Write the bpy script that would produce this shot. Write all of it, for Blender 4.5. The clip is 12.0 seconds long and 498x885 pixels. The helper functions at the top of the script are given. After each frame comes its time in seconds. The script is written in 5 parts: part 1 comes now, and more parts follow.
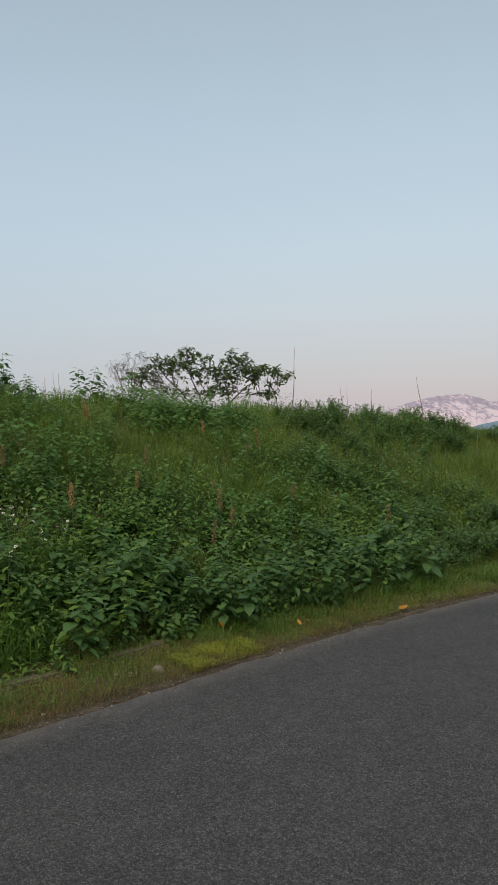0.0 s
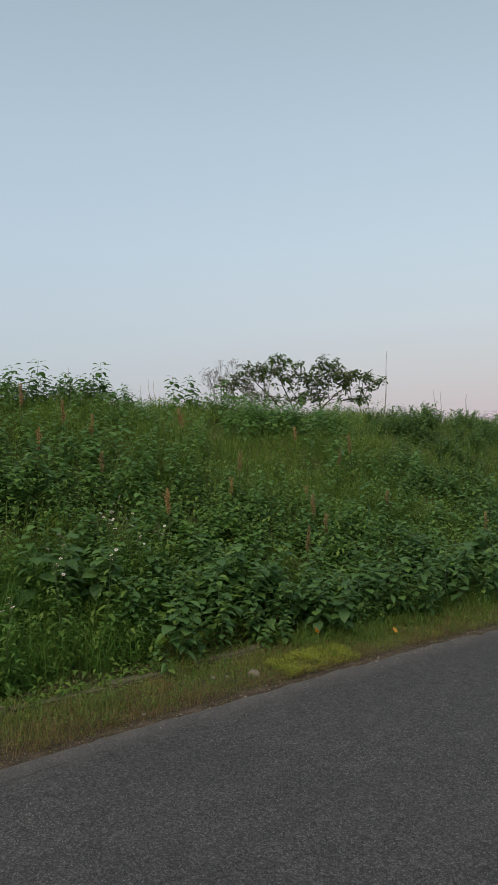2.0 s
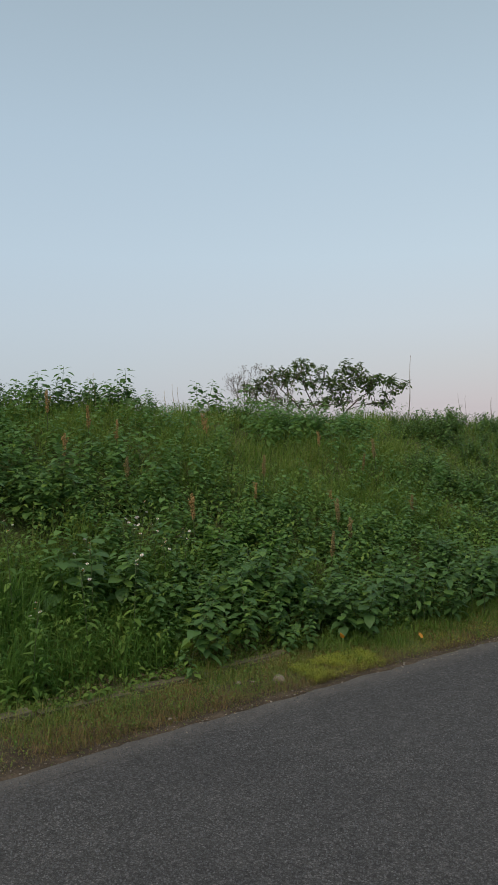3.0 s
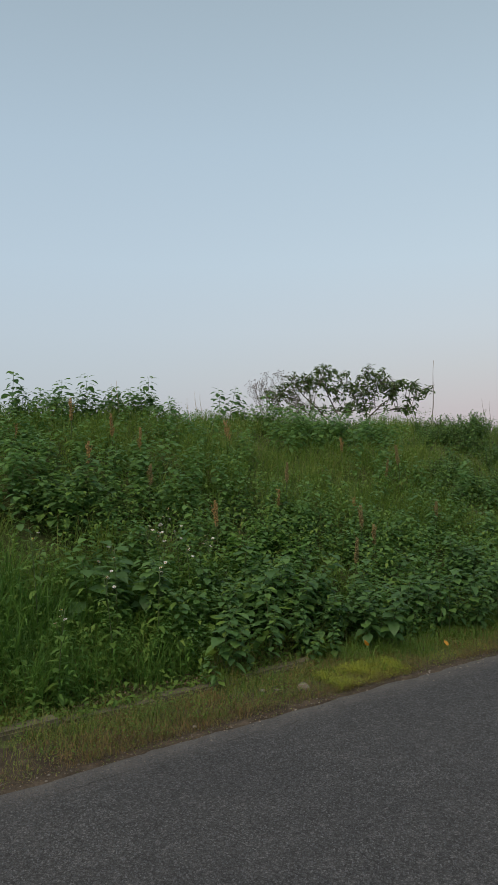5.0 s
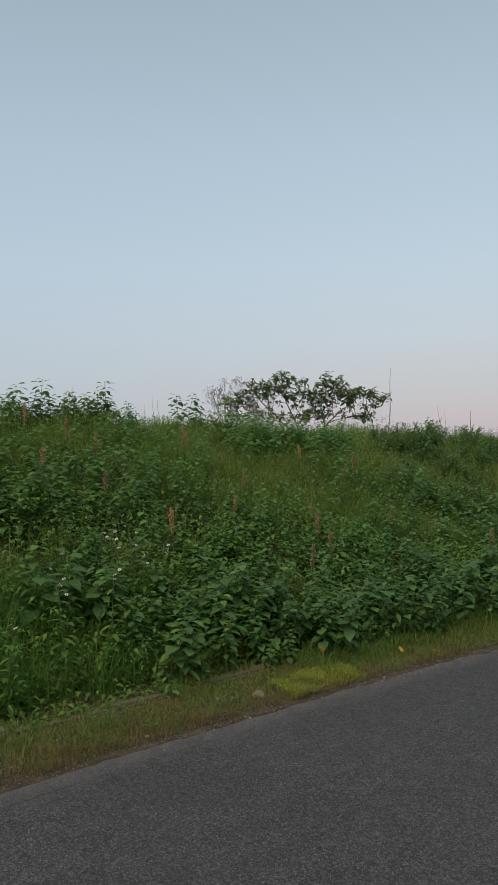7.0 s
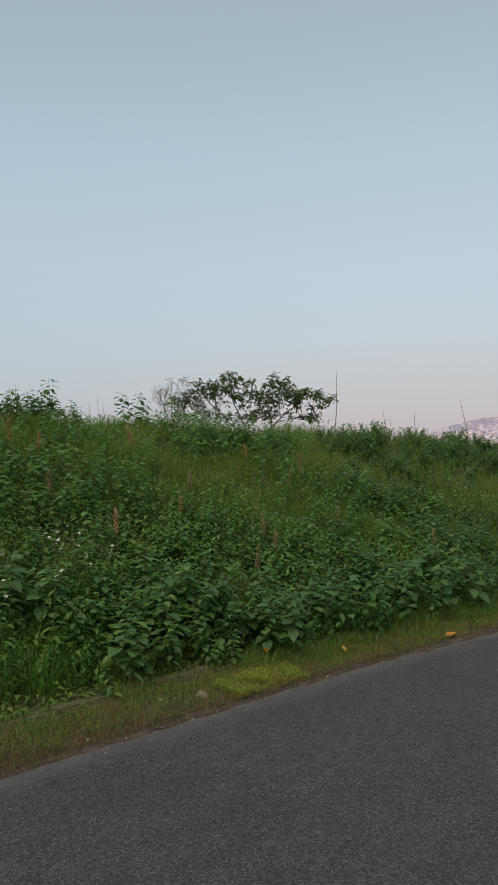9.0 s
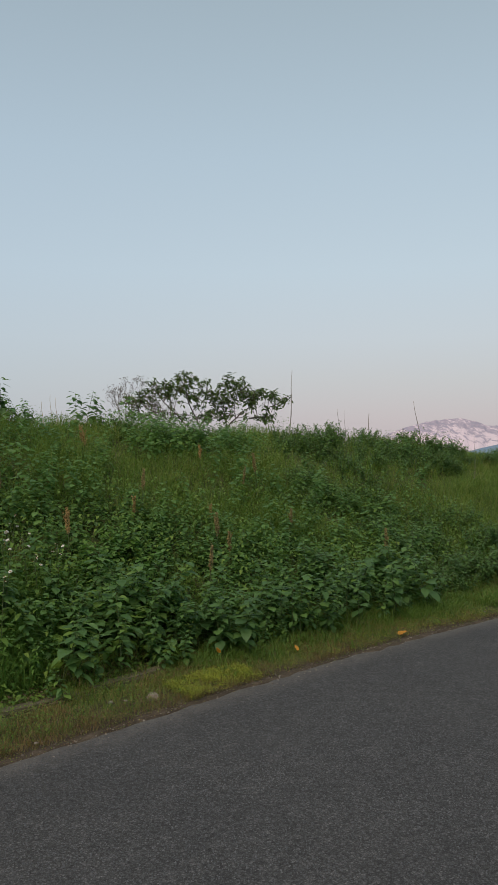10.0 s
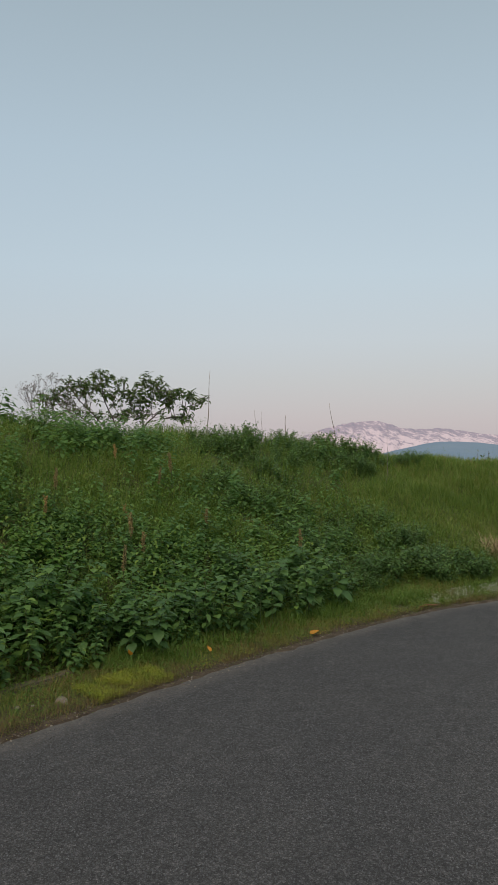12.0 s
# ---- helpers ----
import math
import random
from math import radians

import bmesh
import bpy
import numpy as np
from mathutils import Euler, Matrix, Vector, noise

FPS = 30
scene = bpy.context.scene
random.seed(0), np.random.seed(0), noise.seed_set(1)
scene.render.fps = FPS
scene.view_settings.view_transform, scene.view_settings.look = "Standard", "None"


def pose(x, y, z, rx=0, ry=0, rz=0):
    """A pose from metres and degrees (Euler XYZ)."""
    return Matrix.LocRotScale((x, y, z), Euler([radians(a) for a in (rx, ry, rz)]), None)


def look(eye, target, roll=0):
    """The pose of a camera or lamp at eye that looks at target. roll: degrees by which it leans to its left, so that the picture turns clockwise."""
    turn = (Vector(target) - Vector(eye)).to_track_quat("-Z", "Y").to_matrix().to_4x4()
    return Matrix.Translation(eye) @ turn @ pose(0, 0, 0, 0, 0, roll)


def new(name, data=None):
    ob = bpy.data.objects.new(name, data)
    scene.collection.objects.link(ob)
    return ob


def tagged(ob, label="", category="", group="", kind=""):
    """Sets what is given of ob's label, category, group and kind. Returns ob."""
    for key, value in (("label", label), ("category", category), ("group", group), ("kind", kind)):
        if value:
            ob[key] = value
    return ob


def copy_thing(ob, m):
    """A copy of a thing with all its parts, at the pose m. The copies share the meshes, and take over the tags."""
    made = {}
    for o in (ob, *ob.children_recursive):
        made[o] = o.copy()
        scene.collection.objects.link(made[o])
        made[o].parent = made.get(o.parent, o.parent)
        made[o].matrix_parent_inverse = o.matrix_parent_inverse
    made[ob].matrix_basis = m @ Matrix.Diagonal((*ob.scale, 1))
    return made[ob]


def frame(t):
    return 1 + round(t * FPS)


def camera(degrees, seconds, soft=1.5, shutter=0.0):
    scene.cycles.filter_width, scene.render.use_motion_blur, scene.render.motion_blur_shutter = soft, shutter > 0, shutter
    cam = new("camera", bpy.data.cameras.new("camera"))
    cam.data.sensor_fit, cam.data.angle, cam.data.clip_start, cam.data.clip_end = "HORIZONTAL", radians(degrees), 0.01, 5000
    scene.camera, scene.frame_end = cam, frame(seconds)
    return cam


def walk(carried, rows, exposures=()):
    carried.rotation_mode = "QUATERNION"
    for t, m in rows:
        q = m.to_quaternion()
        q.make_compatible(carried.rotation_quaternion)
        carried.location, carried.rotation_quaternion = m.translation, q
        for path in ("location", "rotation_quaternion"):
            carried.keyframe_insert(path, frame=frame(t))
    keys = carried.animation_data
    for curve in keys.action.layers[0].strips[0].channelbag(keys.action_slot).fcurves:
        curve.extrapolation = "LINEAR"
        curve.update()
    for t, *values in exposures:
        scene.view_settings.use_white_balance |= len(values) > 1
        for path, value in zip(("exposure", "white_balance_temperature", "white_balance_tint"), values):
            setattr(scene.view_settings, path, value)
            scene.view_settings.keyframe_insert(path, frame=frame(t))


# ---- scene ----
cam = camera(34.97, 12.0, soft=1.2)
ROWS = [
    (0.0, 0.0000, 0.0000, 1.4500, 89.440, -0.000, -0.000),
    (0.5, -0.0142, -0.0109, 1.4486, 89.484, 0.240, 2.114),
    (1.0, -0.0233, -0.0166, 1.4497, 89.578, 0.172, 3.926),
    (1.5, -0.0288, -0.0183, 1.4490, 89.665, 0.216, 5.446),
    (2.0, -0.0363, -0.0204, 1.4463, 89.926, 0.240, 6.429),
    (2.5, -0.0371, -0.0252, 1.4482, 90.235, 0.335, 7.386),
    (3.0, -0.0433, -0.0350, 1.4523, 90.251, 0.469, 8.091),
    (3.5, -0.0547, -0.0405, 1.4559, 90.258, 0.427, 8.913),
    (4.0, -0.0588, -0.0441, 1.4589, 90.335, 0.478, 9.553),
    (4.5, -0.0530, -0.0436, 1.4605, 90.506, 0.635, 9.826),
    (5.0, -0.0447, -0.0383, 1.4603, 90.702, 0.778, 9.726),
    (5.5, -0.0412, -0.0273, 1.4580, 90.852, 0.788, 9.246),
    (6.0, -0.0425, -0.0132, 1.4546, 90.957, 0.693, 8.573),
    (6.5, -0.0347, -0.0134, 1.4556, 91.126, 0.562, 7.797),
    (7.0, -0.0279, -0.0094, 1.4557, 91.161, 0.541, 6.785),
    (7.5, -0.0235, -0.0073, 1.4562, 91.176, 0.501, 5.938),
    (8.0, -0.0211, -0.0068, 1.4567, 91.166, 0.430, 5.226),
    (8.5, -0.0174, -0.0042, 1.4560, 91.154, 0.346, 4.357),
    (9.0, -0.0087, 0.0041, 1.4528, 91.163, 0.266, 3.039),
    (9.5, 0.0037, 0.0164, 1.4480, 91.192, 0.194, 1.398),
    (10.0, 0.0099, 0.0185, 1.4458, 91.212, 0.085, -0.140),
    (10.5, 0.0153, 0.0214, 1.4453, 91.226, -0.048, -1.821),
    (11.0, 0.0224, 0.0248, 1.4463, 91.229, -0.208, -3.323),
    (11.5, 0.0319, 0.0287, 1.4448, 91.249, -0.220, -4.559),
    (12.0, 0.0381, 0.0298, 1.4485, 91.243, -0.433, -6.024),
]
walk(cam, [(t, pose(x, y, z, rx, ry, rz)) for t, x, y, z, rx, ry, rz in ROWS],
     [(0.0, 0.05, 6620, 10), (3.5, 0.02, 6510, 10), (6.5, -0.01, 6520, 10), (9.0, -0.02, 6560, 10), (12.0, -0.04, 6690, 10)])

# ---------------------------------------------------------------- light: clear dusk, the sun just gone behind the viewer
world = bpy.data.worlds.new("dusk_sky")
scene.world = world
world.use_nodes = True
wt = world.node_tree
wt.nodes.clear()
w_out = wt.nodes.new("ShaderNodeOutputWorld")
w_add = wt.nodes.new("ShaderNodeAddShader")
w_bg = wt.nodes.new("ShaderNodeBackground")
w_bg2 = wt.nodes.new("ShaderNodeBackground")
w_sky = wt.nodes.new("ShaderNodeTexSky")
w_sky.sky_type = "NISHITA"
w_sky.sun_disc = False
w_sky.sun_elevation = radians(3)
w_sky.sun_rotation = radians(204)
w_bg2.inputs[1].default_value = 0.03
w_tc = wt.nodes.new("ShaderNodeTexCoord")
w_sep = wt.nodes.new("ShaderNodeSeparateXYZ")
w_ramp = wt.nodes.new("ShaderNodeValToRGB")
w_bg.inputs[1].default_value = 0.9
SKY = [(0.0, (0.49, 0.458, 0.53)), (0.05, (0.524, 0.503, 0.574)), (0.10, (0.536, 0.56, 0.625)), (0.15, (0.548, 0.612, 0.697)), (0.23, (0.53, 0.64, 0.745)),
       (0.36, (0.465, 0.585, 0.695)), (0.52, (0.375, 0.475, 0.555)), (1.0, (0.30, 0.39, 0.47))]
els = w_ramp.color_ramp.elements
while len(els) < len(SKY):
    els.new(0.5)
for e, (p, c) in zip(els, SKY):
    e.position = p
    e.color = (*c, 1)
wt.links.new(w_tc.outputs["Generated"], w_sep.inputs[0])
wt.links.new(w_sep.outputs["Z"], w_ramp.inputs[0])
# away from the point opposite the sun the low sky is bluer, with less of the pink belt
SKY_SIDE = [(0.0, (0.43, 0.47, 0.55)), (0.05, (0.46, 0.52, 0.61)), (0.10, (0.485, 0.56, 0.65)), (0.15, (0.50, 0.59, 0.69)), (0.23, (0.495, 0.61, 0.725)),
            (0.36, (0.445, 0.565, 0.68)), (0.52, (0.36, 0.46, 0.545)), (1.0, (0.30, 0.39, 0.47))]
w_ramp2 = wt.nodes.new("ShaderNodeValToRGB")
els = w_ramp2.color_ramp.elements
while len(els) < len(SKY_SIDE):
    els.new(0.5)
for e, (p, c) in zip(els, SKY_SIDE):
    e.position = p
    e.color = (*c, 1)
w_side = wt.nodes.new("ShaderNodeMapRange")
w_side.interpolation_type = "SMOOTHSTEP"
w_side.inputs["From Min"].default_value, w_side.inputs["From Max"].default_value = -0.50, 0.22
w_mix = wt.nodes.new("ShaderNodeMix")
w_mix.data_type = "RGBA"
wt.links.new(w_sep.outputs["X"], w_side.inputs[0])
wt.links.new(w_sep.outputs["Z"], w_ramp2.inputs[0])
wt.links.new(w_side.outputs[0], w_mix.inputs[0])
wt.links.new(w_ramp2.outputs[0], w_mix.inputs[6])
wt.links.new(w_ramp.outputs[0], w_mix.inputs[7])
wt.links.new(w_mix.outputs[2], w_bg.inputs[0])
wt.links.new(w_sky.outputs[0], w_bg2.inputs[0])
wt.links.new(w_bg.outputs[0], w_add.inputs[0])
wt.links.new(w_bg2.outputs[0], w_add.inputs[1])
wt.links.new(w_add.outputs[0], w_out.inputs[0])

sun = new("sun", bpy.data.lights.new("sun", "SUN"))
sun.data.energy, sun.data.angle, sun.data.color = 2.6, radians(60), (1.0, 0.84, 0.66)
sun.matrix_world = look((-14, -27, 44), (0, 0, 0))
scene.view_settings.exposure = 0.0


# ---------------------------------------------------------------- materials
def material(name):
    m = bpy.data.materials.new(name)
    m.use_nodes = True
    nt = m.node_tree
    nt.nodes.clear()
    return m, nt, nt.nodes.new("ShaderNodeOutputMaterial")


def node(nt, kind, *links, **values):
    """A node; links: (input, socket); values: properties or, with a leading i_, inputs."""
    n = nt.nodes.new(kind)
    for key, v in values.items():
        if key.startswith("i_"):
            n.inputs[key[2:].replace("_", " ")].default_value = v
        else:
            setattr(n, key, v)
    for i, s in links:
        nt.links.new(s, n.inputs[i])
    return n


def ramp(nt, fac, stops):
    n = nt.nodes.new("ShaderNodeValToRGB")
    while len(n.color_ramp.elements) < len(stops):
        n.color_ramp.elements.new(0.5)
    for e, (p, c) in zip(n.color_ramp.elements, stops):
        e.position, e.color = p, (*c, 1)
    nt.links.new(fac, n.inputs[0])
    return n.outputs[0]


def leaf_material(name, stops, rough=0.5, trans=0.3, by_object=False, spec=0.35):
    """Leaf tissue: a tone for each leaf, blotches, light through the blade."""
    m, nt, out = material(name)
    if by_object:
        tone = node(nt, "ShaderNodeObjectInfo").outputs["Random"]
    else:
        tone = node(nt, "ShaderNodeNewGeometry").outputs["Random Per Island"]
    pos = node(nt, "ShaderNodeNewGeometry").outputs["Position"]
    blot = node(nt, "ShaderNodeTexNoise", ("Vector", pos), i_Scale=38.0, i_Detail=3.0)
    wide = node(nt, "ShaderNodeTexNoise", ("Vector", pos), i_Scale=1.3, i_Detail=2.0)
    a = node(nt, "ShaderNodeMath", (0, blot.outputs[0]), operation="MULTIPLY_ADD")
    a.inputs[1].default_value = 0.35
    a.inputs[2].default_value = -0.17
    b = node(nt, "ShaderNodeMath", (0, wide.outputs[0]), operation="MULTIPLY_ADD")
    b.inputs[1].default_value = 0.9
    b.inputs[2].default_value = -0.45
    c = node(nt, "ShaderNodeMath", (0, a.outputs[0]), (1, b.outputs[0]), operation="ADD")
    d = node(nt, "ShaderNodeMath", (0, c.outputs[0]), (1, tone), operation="ADD", use_clamp=True)
    col = ramp(nt, d.outputs[0], stops)
    p = node(nt, "ShaderNodeBsdfPrincipled", ("Base Color", col), i_Roughness=rough)
    p.inputs["Specular IOR Level"].default_value = spec
    bump = node(nt, "ShaderNodeBump", ("Height", blot.outputs[0]), i_Strength=0.25, i_Distance=0.004)
    nt.links.new(bump.outputs[0], p.inputs["Normal"])
    hsv = node(nt, "ShaderNodeHueSaturation", ("Color", col), i_Hue=0.493, i_Saturation=1.03, i_Value=1.5)
    t = node(nt, "ShaderNodeBsdfTranslucent", ("Color", hsv.outputs[0]))
    mix = node(nt, "ShaderNodeMixShader", (1, p.outputs[0]), (2, t.outputs[0]))
    mix.inputs[0].default_value = trans
    nt.links.new(mix.outputs[0], out.inputs[0])
    return m


def rough_material(name, stops, scale=20.0, rough=0.9, bump=0.3, dist=0.01, scale2=2.5, spec=0.3):
    """Soil, stone, bark or dry stalk: two scales of mottling and a relief."""
    m, nt, out = material(name)
    pos = node(nt, "ShaderNodeTexCoord").outputs["Object"]
    n1 = node(nt, "ShaderNodeTexNoise", ("Vector", pos), i_Scale=scale, i_Detail=6.0, i_Roughness=0.65)
    n2 = node(nt, "ShaderNodeTexNoise", ("Vector", pos), i_Scale=scale2, i_Detail=3.0)
    mx = node(nt, "ShaderNodeMath", (0, n1.outputs[0]), (1, n2.outputs[0]), operation="ADD")
    hv = node(nt, "ShaderNodeMath", (0, mx.outputs[0]), operation="MULTIPLY_ADD")
    hv.inputs[1].default_value, hv.inputs[2].default_value = 1.1, -0.6
    col = ramp(nt, hv.outputs[0], stops)
    p = node(nt, "ShaderNodeBsdfPrincipled", ("Base Color", col), i_Roughness=rough)
    p.inputs["Specular IOR Level"].default_value = spec
    b = node(nt, "ShaderNodeBump", ("Height", n1.outputs[0]), i_Strength=bump, i_Distance=dist)
    nt.links.new(b.outputs[0], p.inputs["Normal"])
    nt.links.new(p.outputs[0], out.inputs[0])
    return m


def asphalt_material():
    m, nt, out = material("asphalt")
    pos = node(nt, "ShaderNodeNewGeometry").outputs["Position"]
    chips = node(nt, "ShaderNodeTexVoronoi", ("Vector", pos), i_Scale=125.0)
    chips2 = node(nt, "ShaderNodeTexVoronoi", ("Vector", pos), i_Scale=72.0)
    fine = node(nt, "ShaderNodeTexNoise", ("Vector", pos), i_Scale=240.0, i_Detail=3.0)
    wide = node(nt, "ShaderNodeTexNoise", ("Vector", pos), i_Scale=0.9, i_Detail=4.0)
    mid = node(nt, "ShaderNodeTexNoise", ("Vector", pos), i_Scale=7.0, i_Detail=5.0)
    lum = node(nt, "ShaderNodeSeparateColor", (0, chips.outputs["Color"]))
    tone = ramp(nt, lum.outputs[0], [(0.0, (0.030, 0.030, 0.030)), (0.5, (0.060, 0.060, 0.061)), (0.80, (0.100, 0.100, 0.101)), (0.94, (0.145, 0.144, 0.143)), (1.0, (0.20, 0.198, 0.195))])
    lum2 = node(nt, "ShaderNodeSeparateColor", (0, chips2.outputs["Color"]))
    tone2 = ramp(nt, lum2.outputs[1], [(0.0, (0.036, 0.036, 0.036)), (0.65, (0.066, 0.066, 0.066)), (0.92, (0.13, 0.128, 0.125)), (1.0, (0.19, 0.185, 0.178))])
    mx = node(nt, "ShaderNodeMix", data_type="RGBA")
    mx.inputs[0].default_value = 0.35
    nt.links.new(tone, mx.inputs[6])
    nt.links.new(tone2, mx.inputs[7])
    shade = ramp(nt, wide.outputs[0], [(0.3, (0.595, 0.61, 0.655)), (0.7, (0.785, 0.80, 0.83))])
    mul = node(nt, "ShaderNodeMix", data_type="RGBA", blend_type="MULTIPLY")
    mul.inputs[0].default_value = 1.0
    nt.links.new(mx.outputs[2], mul.inputs[6])
    nt.links.new(shade, mul.inputs[7])
    shade2 = ramp(nt, mid.outputs[0], [(0.3, (0.86, 0.86, 0.86)), (0.7, (1.14, 1.13, 1.12))])
    mul2 = node(nt, "ShaderNodeMix", data_type="RGBA", blend_type="MULTIPLY")
    mul2.inputs[0].default_value = 1.0
    nt.links.new(mul.outputs[2], mul2.inputs[6])
    nt.links.new(shade2, mul2.inputs[7])
    # bare binder, darker, in the hollows between the chips
    hollow = ramp(nt, chips.outputs["Distance"], [(0.30, (1.20, 1.20, 1.20)), (0.62, (0.70, 0.70, 0.71))])
    mul3 = node(nt, "ShaderNodeMix", data_type="RGBA", blend_type="MULTIPLY")
    mul3.inputs[0].default_value = 1.0
    nt.links.new(mul2.outputs[2], mul3.inputs[6])
    nt.links.new(hollow, mul3.inputs[7])
    # washed-on dust along the edge
    side = node(nt, "ShaderNodeAttribute", attribute_name="into_road")
    band = node(nt, "ShaderNodeMapRange", (0, side.outputs["Fac"]), interpolation_type="SMOOTHSTEP")
    for key, value in (("From Min", 0.26), ("From Max", 0.0), ("To Min", 0.0), ("To Max", 1.0)):
        band.inputs[key].default_value = value
    patch = node(nt, "ShaderNodeMath", (0, band.outputs[0]), (1, mid.outputs[0]), operation="MULTIPLY", use_clamp=True)
    dust = node(nt, "ShaderNodeMix", (0, patch.outputs[0]), (6, mul3.outputs[2]), data_type="RGBA")
    dust.inputs[7].default_value = (0.120, 0.113, 0.106, 1)
    p = node(nt, "ShaderNodeBsdfPrincipled", ("Base Color", dust.outputs[2]), i_Roughness=0.82)
    p.inputs["Specular IOR Level"].default_value = 0.35
    h = node(nt, "ShaderNodeMath", (0, chips.outputs["Distance"]), (1, fine.outputs[0]), operation="ADD")
    b = node(nt, "ShaderNodeBump", ("Height", h.outputs[0]), i_Strength=1.0, i_Distance=0.0035)
    nt.links.new(b.outputs[0], p.inputs["Normal"])
    nt.links.new(p.outputs[0], out.inputs[0])
    return m


def mountain_material(name, rock, snow, low, z_scale):
    """Far slopes: streaks of old snow in gullies over bare rock; scales in hundreds of metres."""
    m, nt, out = material(name)
    pos = node(nt, "ShaderNodeNewGeometry").outputs["Position"]
    mp = node(nt, "ShaderNodeMapping", ("Vector", pos))
    mp.inputs["Scale"].default_value = (0.060, 0.010, 0.040)
    mp.inputs["Rotation"].default_value = (0, radians(-28), 0)
    n = node(nt, "ShaderNodeTexNoise", ("Vector", mp.outputs[0]), i_Scale=1.0, i_Detail=8.0, i_Roughness=0.68, i_Distortion=0.35)
    rise = node(nt, "ShaderNodeAttribute", attribute_name="rise")
    hz = node(nt, "ShaderNodeMath", (0, rise.outputs["Fac"]), operation="MULTIPLY_ADD")
    hz.inputs[1].default_value, hz.inputs[2].default_value = z_scale
    broad = node(nt, "ShaderNodeTexNoise", ("Vector", mp.outputs[0]), i_Scale=0.22, i_Detail=3.0)
    hb = node(nt, "ShaderNodeMath", (0, broad.outputs[0]), (2, hz.outputs[0]), operation="MULTIPLY_ADD")
    hb.inputs[1].default_value = 0.55
    hb2 = node(nt, "ShaderNodeMath", (0, hb.outputs[0]), operation="SUBTRACT")
    hb2.inputs[1].default_value = 0.275
    s = node(nt, "ShaderNodeMath", (0, n.outputs[0]), (1, hb2.outputs[0]), operation="ADD")
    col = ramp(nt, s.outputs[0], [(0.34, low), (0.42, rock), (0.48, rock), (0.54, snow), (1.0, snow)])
    p = node(nt, "ShaderNodeBsdfPrincipled", ("Base Color", col), i_Roughness=0.95)
    p.inputs["Specular IOR Level"].default_value = 0.1
    nt.links.new(p.outputs[0], out.inputs[0])
    return m


M_ASPHALT = asphalt_material()
M_SOIL = rough_material("soil", [(0.2, (0.04, 0.052, 0.018)), (0.55, (0.07, 0.085, 0.030)), (0.85, (0.12, 0.12, 0.05))], 30, 0.95, 0.5, 0.02)
M_GUTTER = rough_material("gutter_dirt", [(0.15, (0.032, 0.025, 0.017)), (0.5, (0.056, 0.043, 0.030)), (0.85, (0.105, 0.083, 0.062))], 70, 0.95, 0.9, 0.012, 9)
M_CONCRETE = rough_material("old_concrete", [(0.1, (0.05, 0.048, 0.03)), (0.5, (0.10, 0.09, 0.06)), (0.9, (0.17, 0.155, 0.11))], 45, 0.92, 0.5, 0.006, 5)
M_STONE = rough_material("pale_stone", [(0.1, (0.12, 0.10, 0.085)), (0.5, (0.22, 0.195, 0.17)), (0.9, (0.33, 0.30, 0.265))], 25, 0.85, 0.4, 0.01, 8)
M_GRAVEL = rough_material("gravel", [(0.1, (0.09, 0.075, 0.065)), (0.5, (0.17, 0.15, 0.13)), (0.9, (0.30, 0.27, 0.235))], 18, 0.9, 0.3, 0.004, 9)
M_CHIP = leaf_material("stone_chip", [(0.0, (0.044, 0.047, 0.052)), (0.5, (0.063, 0.067, 0.074)), (0.9, (0.089, 0.094, 0.102)), (1.0, (0.12, 0.127, 0.135))], 0.85, 0.0, False, 0.25)
M_TAR = rough_material("dark_joint", [(0.1, (0.012, 0.012, 0.012)), (0.9, (0.03, 0.028, 0.026))], 40, 0.95)
M_BARK = rough_material("bark", [(0.1, (0.05, 0.042, 0.035)), (0.5, (0.10, 0.082, 0.07)), (0.9, (0.17, 0.145, 0.125))], 40, 0.9, 0.5, 0.006, 5)
M_STICK = rough_material("red_stick", [(0.1, (0.13, 0.05, 0.035)), (0.5, (0.21, 0.085, 0.06)), (0.9, (0.28, 0.13, 0.09))], 40, 0.85)
M_TWIG = rough_material("dry_twig", [(0.1, (0.10, 0.085, 0.075)), (0.5, (0.16, 0.14, 0.125)), (0.9, (0.23, 0.205, 0.185))], 40, 0.9)
M_DEAD = rough_material("dead_stem", [(0.1, (0.17, 0.15, 0.135)), (0.5, (0.26, 0.235, 0.21)), (0.9, (0.34, 0.31, 0.28))], 40, 0.9)
M_STRAW = rough_material("straw", [(0.1, (0.22, 0.17, 0.09)), (0.5, (0.34, 0.27, 0.16)), (0.9, (0.46, 0.38, 0.24))], 30, 0.8)
M_STEM = rough_material("green_stem", [(0.1, (0.045, 0.075, 0.025)), (0.5, (0.075, 0.11, 0.04)), (0.9, (0.13, 0.13, 0.06))], 30, 0.6)
M_BROAD = leaf_material("broad_leaf", [(0.0, (0.056, 0.120, 0.040)), (0.35, (0.074, 0.156, 0.049)), (0.75, (0.094, 0.190, 0.055)), (0.95, (0.116, 0.216, 0.056)), (1.0, (0.150, 0.250, 0.052))], 0.52, 0.40, True, 0.36)
M_BROADJ = leaf_material("broad_leaf_far", [(0.0, (0.080, 0.168, 0.056)), (0.35, (0.102, 0.208, 0.066)), (0.75, (0.124, 0.240, 0.070)), (1.0, (0.146, 0.262, 0.070))], 0.52, 0.44, False, 0.36)
